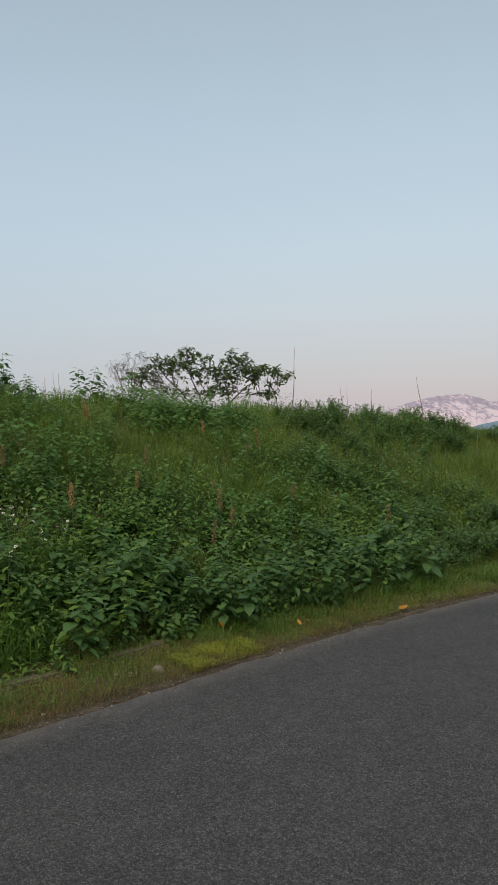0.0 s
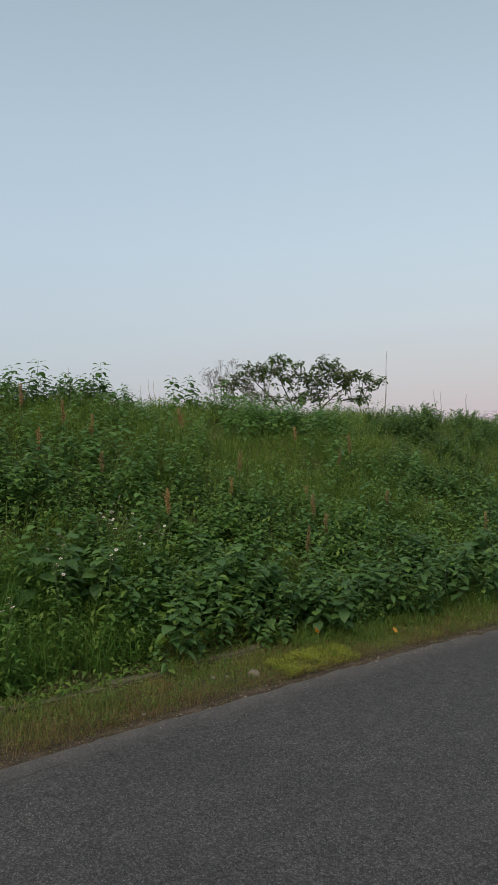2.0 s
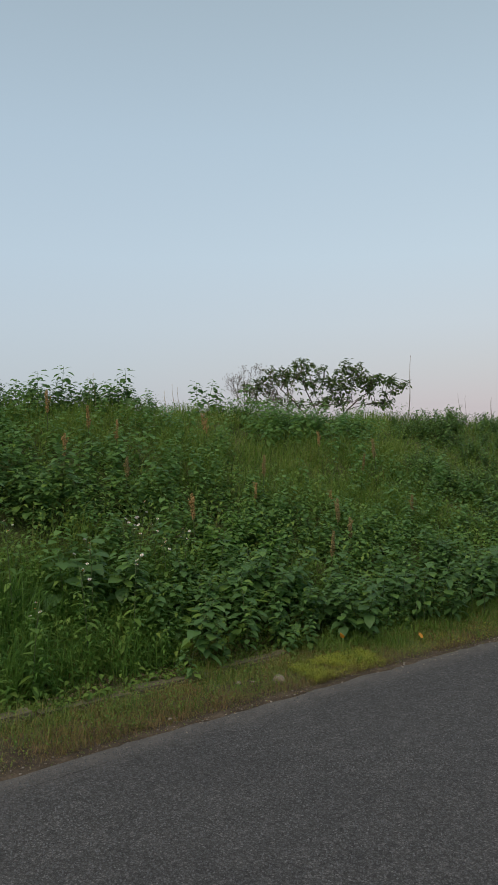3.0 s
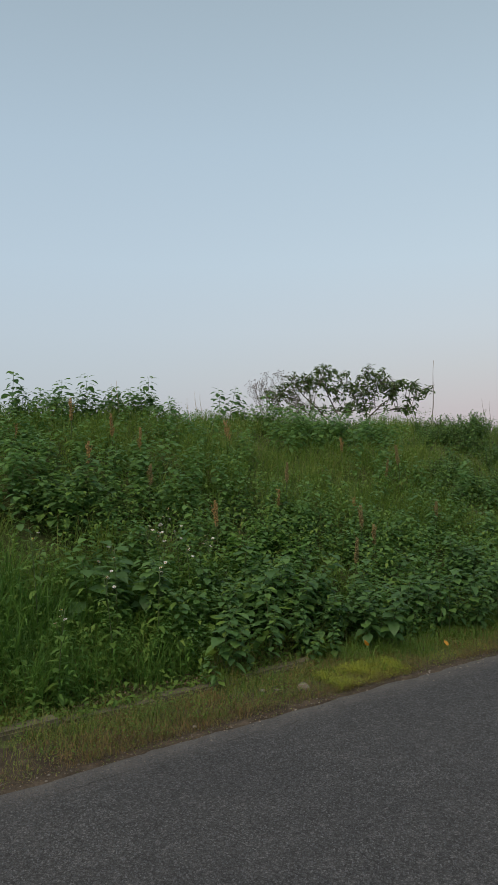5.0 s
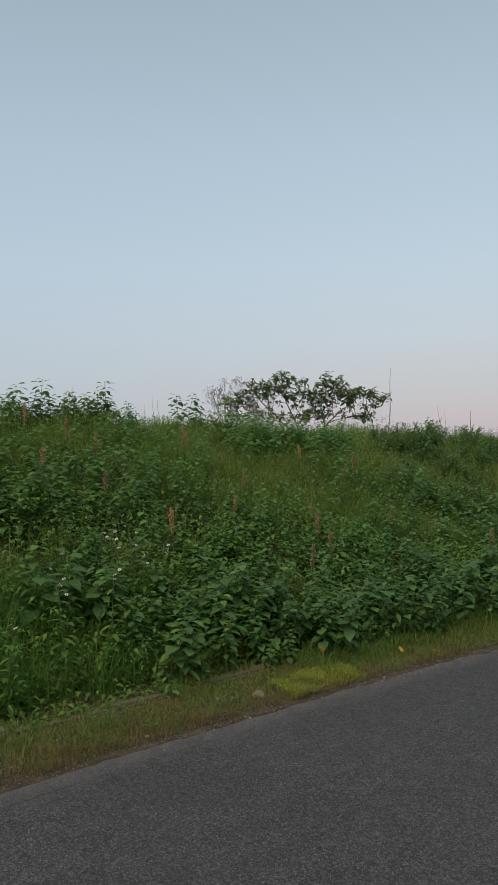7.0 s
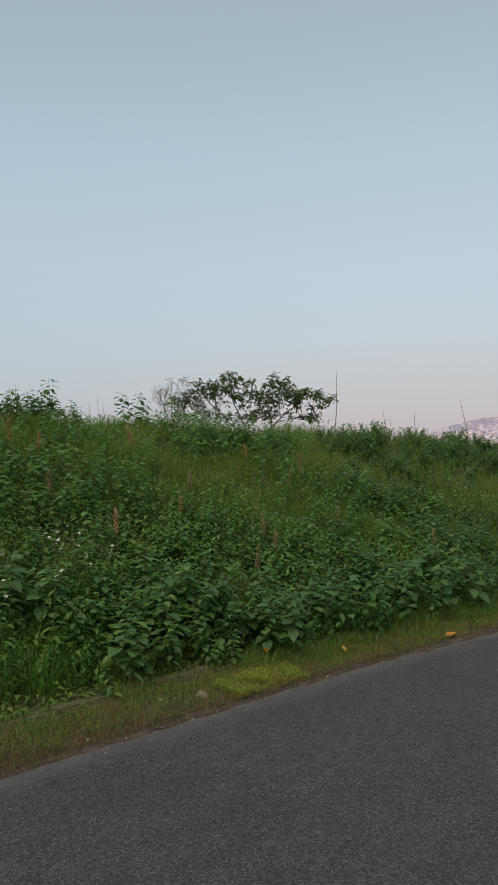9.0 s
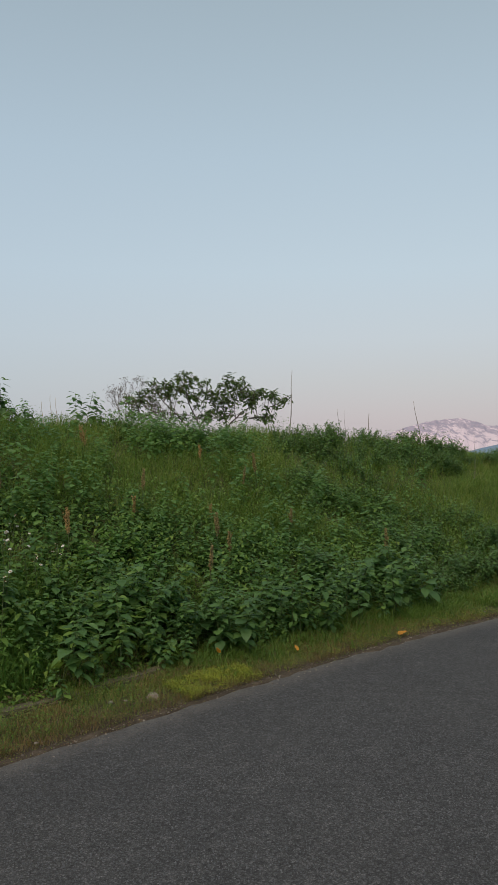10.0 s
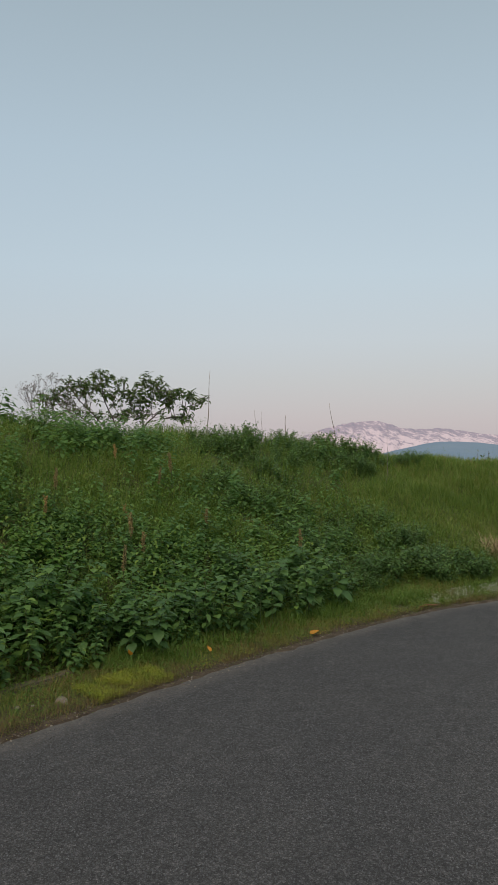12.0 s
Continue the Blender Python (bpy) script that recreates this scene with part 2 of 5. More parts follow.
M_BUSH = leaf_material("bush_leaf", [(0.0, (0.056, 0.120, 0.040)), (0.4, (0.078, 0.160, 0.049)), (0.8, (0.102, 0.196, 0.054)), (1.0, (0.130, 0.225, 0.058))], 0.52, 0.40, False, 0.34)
M_SMALL = leaf_material("small_leaf", [(0.0, (0.068, 0.138, 0.030)), (0.4, (0.100, 0.182, 0.036)), (0.8, (0.122, 0.204, 0.040)), (1.0, (0.145, 0.22, 0.044))], 0.6, 0.3, False, 0.2)
M_FRESH = leaf_material("fresh_leaf", [(0.0, (0.05, 0.122, 0.026)), (0.4, (0.076, 0.168, 0.032)), (0.8, (0.100, 0.196, 0.039)), (1.0, (0.125, 0.218, 0.046))], 0.6, 0.36, False, 0.2)
M_GRASS = leaf_material("meadow_grass", [(0.0, (0.086, 0.160, 0.036)), (0.4, (0.134, 0.216, 0.046)), (0.8, (0.178, 0.250, 0.057)), (1.0, (0.235, 0.268, 0.083))], 0.6, 0.38, False, 0.2)
M_SIDE = leaf_material("roadside_grass", [(0.0, (0.060, 0.120, 0.028)), (0.4, (0.090, 0.160, 0.034)), (0.8, (0.135, 0.190, 0.042)), (1.0, (0.19, 0.18, 0.06))], 0.6, 0.34, False, 0.2)
M_VERGE = leaf_material("verge_grass", [(0.0, (0.070, 0.128, 0.022)), (0.4, (0.115, 0.170, 0.028)), (0.75, (0.17, 0.195, 0.042)), (0.92, (0.20, 0.165, 0.055)), (1.0, (0.22, 0.15, 0.065))], 0.6, 0.3)
M_GOLD = leaf_material("golden_grass", [(0.0, (0.10, 0.085, 0.035)), (0.5, (0.17, 0.135, 0.055)), (1.0, (0.24, 0.165, 0.075))], 0.65, 0.3, False, 0.2)
M_SEDUM = leaf_material("yellow_green_mat", [(0.0, (0.13, 0.18, 0.018)), (0.5, (0.23, 0.28, 0.026)), (1.0, (0.33, 0.34, 0.04))], 0.5, 0.25)
M_RED = leaf_material("reddish_weed", [(0.0, (0.075, 0.045, 0.028)), (0.5, (0.13, 0.075, 0.038)), (1.0, (0.17, 0.12, 0.05))], 0.7, 0.2)
M_TREE = leaf_material("tree_leaf", [(0.0, (0.038, 0.073, 0.022)), (0.5, (0.064, 0.11, 0.030)), (1.0, (0.108, 0.155, 0.042))], 0.5, 0.36, False, 0.25)
M_RUST = leaf_material("rust_seed", [(0.0, (0.24, 0.150, 0.060)), (0.5, (0.36, 0.235, 0.092)), (1.0, (0.46, 0.32, 0.14))], 0.8, 0.15)
M_TAN = leaf_material("tan_seed", [(0.0, (0.17, 0.14, 0.06)), (0.5, (0.25, 0.20, 0.085)), (1.0, (0.34, 0.265, 0.12))], 0.8, 0.15)
M_PETAL = leaf_material("white_petal", [(0.0, (0.62, 0.62, 0.58)), (1.0, (0.80, 0.80, 0.78))], 0.6, 0.2)
M_YELLOW = leaf_material("yellow_leaf", [(0.0, (0.36, 0.16, 0.02)), (1.0, (0.52, 0.25, 0.03))], 0.6, 0.2)
M_LITTER = leaf_material("dead_litter", [(0.0, (0.06, 0.042, 0.026)), (0.5, (0.115, 0.082, 0.05)), (1.0, (0.21, 0.165, 0.105))], 0.85, 0.15)
# snow and rock colours carry the pink dusk light and the distance haze
M_MOUNT = mountain_material("far_snow_haze_pink", (0.345, 0.305, 0.38), (0.615, 0.52, 0.58), (0.30, 0.28, 0.355), (-0.32, 0.245))
# the hills' blue is the haze of distance, put into their base colour
M_HILL = rough_material("far_hills_haze_blue", [(0.2, (0.155, 0.225, 0.305)), (0.5, (0.17, 0.24, 0.32)), (0.8, (0.19, 0.255, 0.33))], 0.004, 0.95, 0.0, 0.01, 0.001, 0.0)

# ---------------------------------------------------------------- the lie of the land
RNG = np.random.default_rng(7)
TABLE = np.random.default_rng(3).random((64, 64))


def vnoise(x, y):
    """Smooth noise from 0 to 1 over a plane, one cell to the metre."""
    x, y = np.asarray(x, float), np.asarray(y, float)
    i, j = np.floor(x).astype(int), np.floor(y).astype(int)
    u, v = x - i, y - j
    u, v = u * u * (3 - 2 * u), v * v * (3 - 2 * v)
    a, b = TABLE[i % 64, j % 64], TABLE[(i + 1) % 64, j % 64]
    c, d = TABLE[i % 64, (j + 1) % 64], TABLE[(i + 1) % 64, (j + 1) % 64]
    return (a * (1 - u) + b * u) * (1 - v) + (c * (1 - u) + d * u) * v


def fnoise(x, y, octaves=4):
    total, amp, norm = 0, 1.0, 0
    for k in range(octaves):
        total, norm = total + amp * vnoise(x * 2 ** k + 17 * k, y * 2 ** k + 5 * k), norm + amp
        amp *= 0.5
    return total / norm


def softplus(v, w):
    return w * np.logaddexp(0, np.asarray(v, float) / w)


def edge(x):
    """The road's edge, y over x."""
    return 5.16 + 1.15 * np.asarray(x, float) - softplus(np.asarray(x, float) - 2.9, 1.2)


def edge_slope(x):
    return 1.15 - 1.0 / (1 + np.exp(-np.clip((np.asarray(x, float) - 2.9) / 1.2, -50, 50)))


def across(x, y):
    """Metres from the road's edge into the bank (the road itself: minus)."""
    return (np.asarray(y, float) - edge(x)) / np.sqrt(1 + edge_slope(x) ** 2)


def crest(x):
    return np.maximum(0.9, 1.68 - 0.14 * softplus(np.asarray(x, float) - 1.75, 0.7) + 0.14 * softplus(np.asarray(x, float) - 4.2, 0.4))


def land(x, y):
    """Height of the ground."""
    s = across(x, y)
    up = np.clip((s - 0.7) / 3.3, 0, 1)
    z = crest(x) * (0.75 * up + 0.25 * up * up * (3 - 2 * up))
    z = z + 0.05 * np.clip((s - 0.05) / 0.5, 0, 1)
    z = z + (fnoise(np.asarray(x) * 1.1 + 40, np.asarray(y) * 1.1 + 40, 3) - 0.5) * 0.22 * np.clip((s - 0.9) / 1.0, 0, 1)
    z = z - 0.5 * softplus(s - 7.0, 0.6)
    z = np.maximum(z, -3.0)
    z = np.where(s < 0.03, -0.04, z)
    return z


def at(s, x):
    """The place s metres into the bank from the edge's point x."""
    k = edge_slope(x)
    n = np.sqrt(1 + k * k)
    return x - s * k / n, edge(x) + s / n


# ---------------------------------------------------------------- mesh helpers
def raw_mesh(name, verts, tris, mat, smooth=True):
    """A mesh from arrays of corners and triangles."""
    verts, tris = np.asarray(verts, np.float32).reshape(-1, 3), np.asarray(tris, np.int32).reshape(-1, 3)
    me = bpy.data.meshes.new(name)
    me.vertices.add(len(verts))
    me.vertices.foreach_set("co", verts.ravel())
    me.loops.add(tris.size)
    me.loops.foreach_set("vertex_index", tris.ravel())
    me.polygons.add(len(tris))
    me.polygons.foreach_set("loop_start", np.arange(0, tris.size, 3, dtype=np.int32))
    me.polygons.foreach_set("use_smooth", np.full(len(tris), smooth))
    me.update(calc_edges=True)
    me.materials.append(mat)
    return me


def join(pieces):
    """Several (corners, triangles) as one."""
    vs, ts, n = [], [], 0
    for v, t in pieces:
        v, t = np.asarray(v).reshape(-1, 3), np.asarray(t).reshape(-1, 3)
        vs.append(v)
        ts.append(t + n)
        n += len(v)
    return np.concatenate(vs), np.concatenate(ts)


def strewn(shape, mats):
    """The shape (corners, triangles) once for each 4 x 4 matrix in mats (k, 4, 4)."""
    v, t = shape
    k, n = len(mats), len(v)
    out = np.einsum("kij,nj->kni", mats[:, :3, :3], v) + mats[:, None, :3, 3]
    tris = t[None] + (np.arange(k) * n)[:, None, None]
    return out.reshape(-1, 3), tris.reshape(-1, 3)


def turns(x, y, z, yaw, pitch, roll, size):
    """Matrices (k, 4, 4): roll about the leaf's length, then pitch (tip up: plus), then yaw about the upright."""
    k = len(x)
    cy, sy, cp, sp, cr, sr = np.cos(yaw), np.sin(yaw), np.cos(pitch), np.sin(pitch), np.cos(roll), np.sin(roll)
    o, i = np.zeros(k), np.ones(k)
    rz = np.stack([cy, -sy, o, sy, cy, o, o, o, i], 1).reshape(k, 3, 3)
    rx = np.stack([i, o, o, o, cp, -sp, o, sp, cp], 1).reshape(k, 3, 3)
    ry = np.stack([cr, o, sr, o, i, o, -sr, o, cr], 1).reshape(k, 3, 3)
    m = np.zeros((k, 4, 4))
    m[:, :3, :3] = rz @ rx @ ry * np.asarray(size)[:, None, None] if np.ndim(size) else rz @ rx @ ry * size
    m[:, :3, 3] = np.stack([x, y, z], 1)
    m[:, 3, 3] = 1
    return m


HEART = [(-0.05, 0.12), (0.03, 0.25), (0.13, 0.33), (0.30, 0.37), (0.52, 0.315), (0.74, 0.17), (0.89, 0.05), (1.0, 0.0)]
LANCE = [(0.0, 0.03), (0.3, 0.18), (0.68, 0.15), (1.0, 0.0)]


def leaf(profile, fold=0.12, droop=0.3, wave=0.0, phase=0.0):
    """A leaf one metre long along y: midrib and two halves, folded up along the midrib, the tip bent down."""
    v, t = [], []
    for i, (u, w) in enumerate(profile):
        z = -droop * u * u
        y = u * (1 - 0.25 * droop * u)
        e = wave * math.sin(phase + u * 9)
        v += [(-w, y - 0.04 * w, z + fold * w * 2 + e), (0, y, z), (w, y - 0.04 * w, z + fold * w * 2 - e)]
        if i:
            a, b = 3 * i - 3, 3 * i
            if w == 0:
                t += [(a, a + 1, b + 1), (a + 1, a + 2, b + 1)]
            else:
                t += [(a, a + 1, b + 1), (a, b + 1, b), (a + 1, a + 2, b + 2), (a + 1, b + 2, b + 1)]
    v = np.array(v, float)
    if profile[-1][1] == 0:
        keep = len(v) - 2
        v[keep] = v[len(v) - 2]
        t = [tuple(min(q, keep) for q in tri) for tri in t]
        v = v[:keep + 1]
        v[keep] = (0, profile[-1][0] * (1 - 0.25 * droop), -droop)
    return v, np.array(t)


def tube(points, radii, sides=5):
    """A round rod along points, with a radius at each."""
    pts = np.array(points, float)
    rad = np.broadcast_to(np.asarray(radii, float), (len(pts),))
    tan = np.gradient(pts, axis=0)
    tan /= np.linalg.norm(tan, axis=1)[:, None] + 1e-9
    ref = np.where(np.abs(tan[:, 2:3]) > 0.9, [[1.0, 0, 0]], [[0, 0, 1.0]])
    a = np.cross(tan, ref)
    a /= np.linalg.norm(a, axis=1)[:, None] + 1e-9
    b = np.cross(tan, a)
    ang = np.arange(sides) * 2 * math.pi / sides
    v = pts[:, None] + rad[:, None, None] * (a[:, None] * np.cos(ang)[None, :, None] + b[:, None] * np.sin(ang)[None, :, None])
    t = []
    for i in range(len(pts) - 1):
        for j in range(sides):
            p, q = i * sides + j, i * sides + (j + 1) % sides
            t += [(p, q, q + sides), (p, q + sides, p + sides)]
    last = (len(pts) - 1) * sides
    t += [(last, last + j, last + j + 1) for j in range(1, sides - 1)]
    return v.reshape(-1, 3), np.array(t)


def blades(x, y, z, height, width, yaw, lean, bend, fine=False):
    """Blades of grass: ribbons of three lengths (fine: two) that narrow to a tip and bend over."""
    k = len(x)
    f = np.array([0.0, 0.6, 1.0] if fine else [0.0, 0.45, 0.8, 1.0])
    n = len(f) - 1
    run = lean[:, None] * f + bend[:, None] * f ** 2.2
    rise = f[None] * np.sqrt(np.maximum(0.05, 1 - np.minimum(0.9, (lean[:, None] + bend[:, None]) * 0.75 * f) ** 2))
    dx, dy = np.cos(yaw)[:, None], np.sin(yaw)[:, None]
    cx = x[:, None] + dx * run * height[:, None]
    cy = y[:, None] + dy * run * height[:, None]
    cz = z[:, None] + rise * height[:, None]
    tw = yaw + math.pi / 2
    w = width[:, None] * np.array([0.75, 1.0, 0.0] if fine else [0.75, 1.0, 0.6, 0.0]) / 2
    ox, oy = np.cos(tw)[:, None] * w, np.sin(tw)[:, None] * w
    v = np.zeros((k, 2 * n + 1, 3))
    for i in range(n):
        v[:, 2 * i] = np.stack([cx[:, i] - ox[:, i], cy[:, i] - oy[:, i], cz[:, i]], 1)
        v[:, 2 * i + 1] = np.stack([cx[:, i] + ox[:, i], cy[:, i] + oy[:, i], cz[:, i]], 1)
    v[:, 2 * n] = np.stack([cx[:, n], cy[:, n], cz[:, n]], 1)
    t = [(0, 1, 3), (0, 3, 2), (2, 3, 4)] if fine else [(0, 1, 3), (0, 3, 2), (2, 3, 5), (2, 5, 4), (4, 5, 6)]
    tris = np.array(t)[None] + (np.arange(k) * (2 * n + 1))[:, None, None]
    return v.reshape(-1, 3), tris.reshape(-1, 3)


def leaflet(mid, wide, fold, droop):
    """A small pointed leaf of four facets, one metre long along y."""
    v = np.array([(0, 0, 0), (-wide, mid, fold * wide), (0, mid, 0), (wide, mid, fold * wide), (0, 1, -droop)], float)
    return v, np.array([(0, 2, 1), (0, 3, 2), (1, 2, 4), (2, 3, 4)])


def fleck(wide):
    """A tiny leaf or scrap of litter, bent across the middle."""
    return np.array([(0, 0, 0), (-wide, 0.5, 0.08), (wide, 0.5, 0.08), (0, 1, 0)], float), np.array([(0, 2, 1), (1, 2, 3)])


def thing(name, me, label, category, group="", kind=""):
    return tagged(new(name, me), label, category, group, kind)


def part(name, me, parent, label=""):
    ob = new(name, me)
    ob.parent = parent
    return tagged(ob, label)


# ---------------------------------------------------------------- ground, road, verge
def grid_axis(lo, hi, fine_lo, fine_hi, step):
    mid = np.arange(fine_lo, fine_hi + step / 2, step)
    out = [fine_hi]
    d = step
    while out[-1] < hi:
        d *= 1.25
        out.append(min(hi, out[-1] + d))
    right = out[1:]
    out, d = [fine_lo], step
    while out[-1] > lo:
        d *= 1.25
        out.append(max(lo, out[-1] - d))
    return np.array(out[1:][::-1] + list(mid) + right)


def sheet(xs, ys, height):
    gx, gy = np.meshgrid(xs, ys)
    v = np.stack([gx, gy, height(gx, gy)], -1).reshape(-1, 3)
    nx, ny = len(xs), len(ys)
    i = (np.arange(ny - 1)[:, None] * nx + np.arange(nx - 1)[None]).ravel()
    t = np.concatenate([np.stack([i, i + 1, i + nx + 1], 1), np.stack([i, i + nx + 1, i + nx], 1)])
    return v, t


gv, gt = sheet(grid_axis(-4700, 4700, -7, 12, 0.13), grid_axis(-4700, 4700, -2, 20, 0.13), land)
thing("ground", raw_mesh("ground", gv, gt, M_SOIL), "soil ground of a grassy roadside bank rising to a rounded crest", "ground", kind="structure")

# asphalt: a strip that follows the edge, with a slightly broken rim
rx = np.concatenate([np.arange(-60, -4, 2.0), np.arange(-4, 7, 0.06), np.arange(7, 60, 2.0)])
rs = np.array([-5.5, -4.5, -3.5, -2.5, -1.5, -0.8, -0.4, -0.2, -0.1, -0.03, 0.0])
rv = np.zeros((len(rx), len(rs) + 1, 3))
rag = (fnoise(rx * 6, rx * 0 + 3, 3) - 0.5) * 0.10 + (fnoise(rx * 25, rx * 0 + 9, 2) - 0.5) * 0.03
for j, s in enumerate(rs):
    px, py = at(s + rag * (1 if s > -0.5 else 0), rx)
    rv[:, j] = np.stack([px, py, np.full(len(rx), 0.0) + (-0.004 if s == 0 else 0)], 1)
rv[:, -1] = rv[:, -2] + [0, 0, -0.05]
n1, n2 = len(rx), len(rs) + 1
i = (np.arange(n1 - 1)[:, None] * n2 + np.arange(n2 - 1)[None]).ravel()
rt = np.concatenate([np.stack([i, i + n2, i + n2 + 1], 1), np.stack([i, i + n2 + 1, i + 1], 1)])
road_mesh = raw_mesh("road", rv, rt, M_ASPHALT, False)
road_mesh.attributes.new("into_road", "FLOAT", "POINT").data.foreach_set("value", np.tile(np.append(-rs, 0.0), len(rx)).astype(np.float32))
road = thing("road", road_mesh, "worn dark grey asphalt road with pale stone chips", "road", kind="structure")

# strip of reddish dirt and litter between asphalt and grass
dx = np.arange(-5, 8, 0.04)
ds = np.array([-0.035, -0.015, 0.01, 0.06, 0.14, 0.3, 0.62])
dv = np.zeros((len(dx), len(ds), 3))
for j, s in enumerate(ds):
    wob = (fnoise(dx * 5 + 30, dx * 0, 3) - 0.5) * 0.10 + (fnoise(dx * 22, dx * 0 + 4, 2) - 0.5) * 0.04
    px, py = at(s + wob, dx)
    lift = [-0.012, 0.003, 0.005, 0.007, 0.013, 0.027, 0.044][j] + (fnoise(px * 9, py * 9, 3) - 0.5) * [0, 0.006, 0.008, 0.01, 0.014, 0.016, 0.016][j]
    dv[:, j] = np.stack([px, py, lift], 1)
n1, n2 = len(dx), len(ds)
i = (np.arange(n1 - 1)[:, None] * n2 + np.arange(n2 - 1)[None]).ravel()
dt = np.concatenate([np.stack([i, i + n2, i + n2 + 1], 1), np.stack([i, i + n2 + 1, i + 1], 1)])
thing("gutter", raw_mesh("gutter", dv, dt, M_GUTTER), "reddish brown dirt washed along the asphalt's edge", "gutter", kind="structure")

# a crack that runs along the asphalt near its edge, and a fainter one across the lane
def crack(points, width):
    p = np.array(points)
    d = np.gradient(p, axis=0)
    n = np.stack([-d[:, 1], d[:, 0]], 1) / (np.linalg.norm(d, axis=1)[:, None] + 1e-9)
    w = width * np.clip(fnoise(p[:, 0] * 9, p[:, 1] * 9, 3) * 4 - 1.5, 0.02, 1.3)[:, None]
    a, b = p + n * w, p - n * w
    v = np.stack([np.column_stack([a, np.full(len(p), 0.003)]), np.column_stack([b, np.full(len(p), 0.003)])], 1).reshape(-1, 3)
    k = np.arange(len(p) - 1) * 2
    return v, np.concatenate([np.stack([k, k + 1, k + 3], 1), np.stack([k, k + 3, k + 2], 1)])


cx = np.arange(-1.75, -0.15, 0.015)
c1 = np.stack(at(-0.17 + (fnoise(cx * 14, cx * 0 + 2, 3) - 0.5) * 0.05, cx), 1)
cu = np.arange(0, 1.0, 0.01)
c2 = np.stack([0.55 + cu * 0.9, 2.72 + cu * 0.02 + (fnoise(cu * 20, cu * 0 + 6, 3) - 0.5) * 0.03], 1)
part("crack", raw_mesh("crack", *crack(c1, 0.0013), M_TAR), road, "dark hairline crack along the asphalt's edge")
part("crack", raw_mesh("crack_across", *crack(c2, 0.0016), M_TAR), road, "dark hairline crack along the asphalt's edge")

# ---------------------------------------------------------------- far mountains
def range_of(az, el, dist, depth, rough, foot=-0.3):
    """A mountain range: its skyline's height (degrees) over the compass direction, falling towards the viewer."""
    a = np.arange(az[0], az[-1], 0.06)
    top = np.interp(a, az, el) + 0.25 * rough * (fnoise(a * 4.3, a * 0 + 2, 4) - 0.5)
    rows = 26
    v = np.zeros((rows + 1, len(a), 3))
    for r in range(rows + 1):
        f = r / rows
        d = dist - depth * (1 - f)
        e = foot + (top - foot) * f ** 0.8 + rough * (fnoise(a * 1.9 + 9, np.full(len(a), f * 3.0 + 5), 5) - 0.5) * (0.25 + math.sin(math.pi * min(1, f)) * 1.2)
        v[r] = np.stack([d * np.sin(np.radians(a)), d * np.cos(np.radians(a)), d * np.tan(np.radians(e)) + 1.45], 1)
    n = len(a)
    i = (np.arange(rows)[:, None] * n + np.arange(n - 1)[None]).ravel()
    return v.reshape(-1, 3), np.concatenate([np.stack([i, i + 1, i + n + 1], 1), np.stack([i, i + n + 1, i + n], 1)])


MT_AZ = [4, 8, 10, 11.07, 12.49, 13.6, 14.7, 15.4, 16.1, 16.89, 18.07, 19.43, 20.4, 22.3, 23.5, 26, 30, 36]
MT_EL = [0.0, 0.9, 1.75, 2.17, 2.55, 2.74, 2.84, 2.80, 2.62, 2.33, 2.25, 2.32, 2.26, 1.94, 1.82, 1.7, 1.3, 0.4]
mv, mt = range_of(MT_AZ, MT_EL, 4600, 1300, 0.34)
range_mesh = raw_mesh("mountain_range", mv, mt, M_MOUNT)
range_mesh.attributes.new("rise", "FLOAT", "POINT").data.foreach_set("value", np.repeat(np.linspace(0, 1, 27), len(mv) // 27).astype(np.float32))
thing("mountain_range", range_mesh, "distant mountain with streaks of snow, coloured with pink dusk light and haze", "mountain", kind="structure")
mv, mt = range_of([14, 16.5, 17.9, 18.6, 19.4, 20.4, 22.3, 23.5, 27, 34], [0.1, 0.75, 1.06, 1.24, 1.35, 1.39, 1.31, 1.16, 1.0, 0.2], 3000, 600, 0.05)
thing("foothills", raw_mesh("foothills", mv, mt, M_HILL), "wooded foothills below the snowy range, coloured blue with haze", "hills", kind="structure")

# ---------------------------------------------------------------- where the broad-leaved weeds grow: (x, y, radius along, radius up the slope, weight)
BROAD = [(-0.72, 5.55, 0.85, 0.42, 1.2), (0.85, 7.05, 0.95, 0.35, 1.2), (-1.75, 6.35, 0.8, 0.6, 1.0), (-2.75, 6.1, 0.7, 0.5, 1.0), (-0.6, 7.0, 0.9, 0.35, 0.9), (-1.3, 6.75, 0.8, 0.45, 0.9),
         (0.15, 7.3, 0.6, 0.4, 0.7), (-3.4, 6.3, 0.8, 1.0, 0.8), (0.9, 7.9, 0.8, 0.35, 0.7), (-2.9, 6.8, 0.9, 0.4, 0.5), (-2.1, 7.2, 0.7, 0.3, 0.2), (1.4, 8.7, 1.1, 0.45, 0.34), (0.2, 8.5, 0.8, 0.35, 0.25), (1.9, 10.1, 0.8, 0.35, 0.28)]
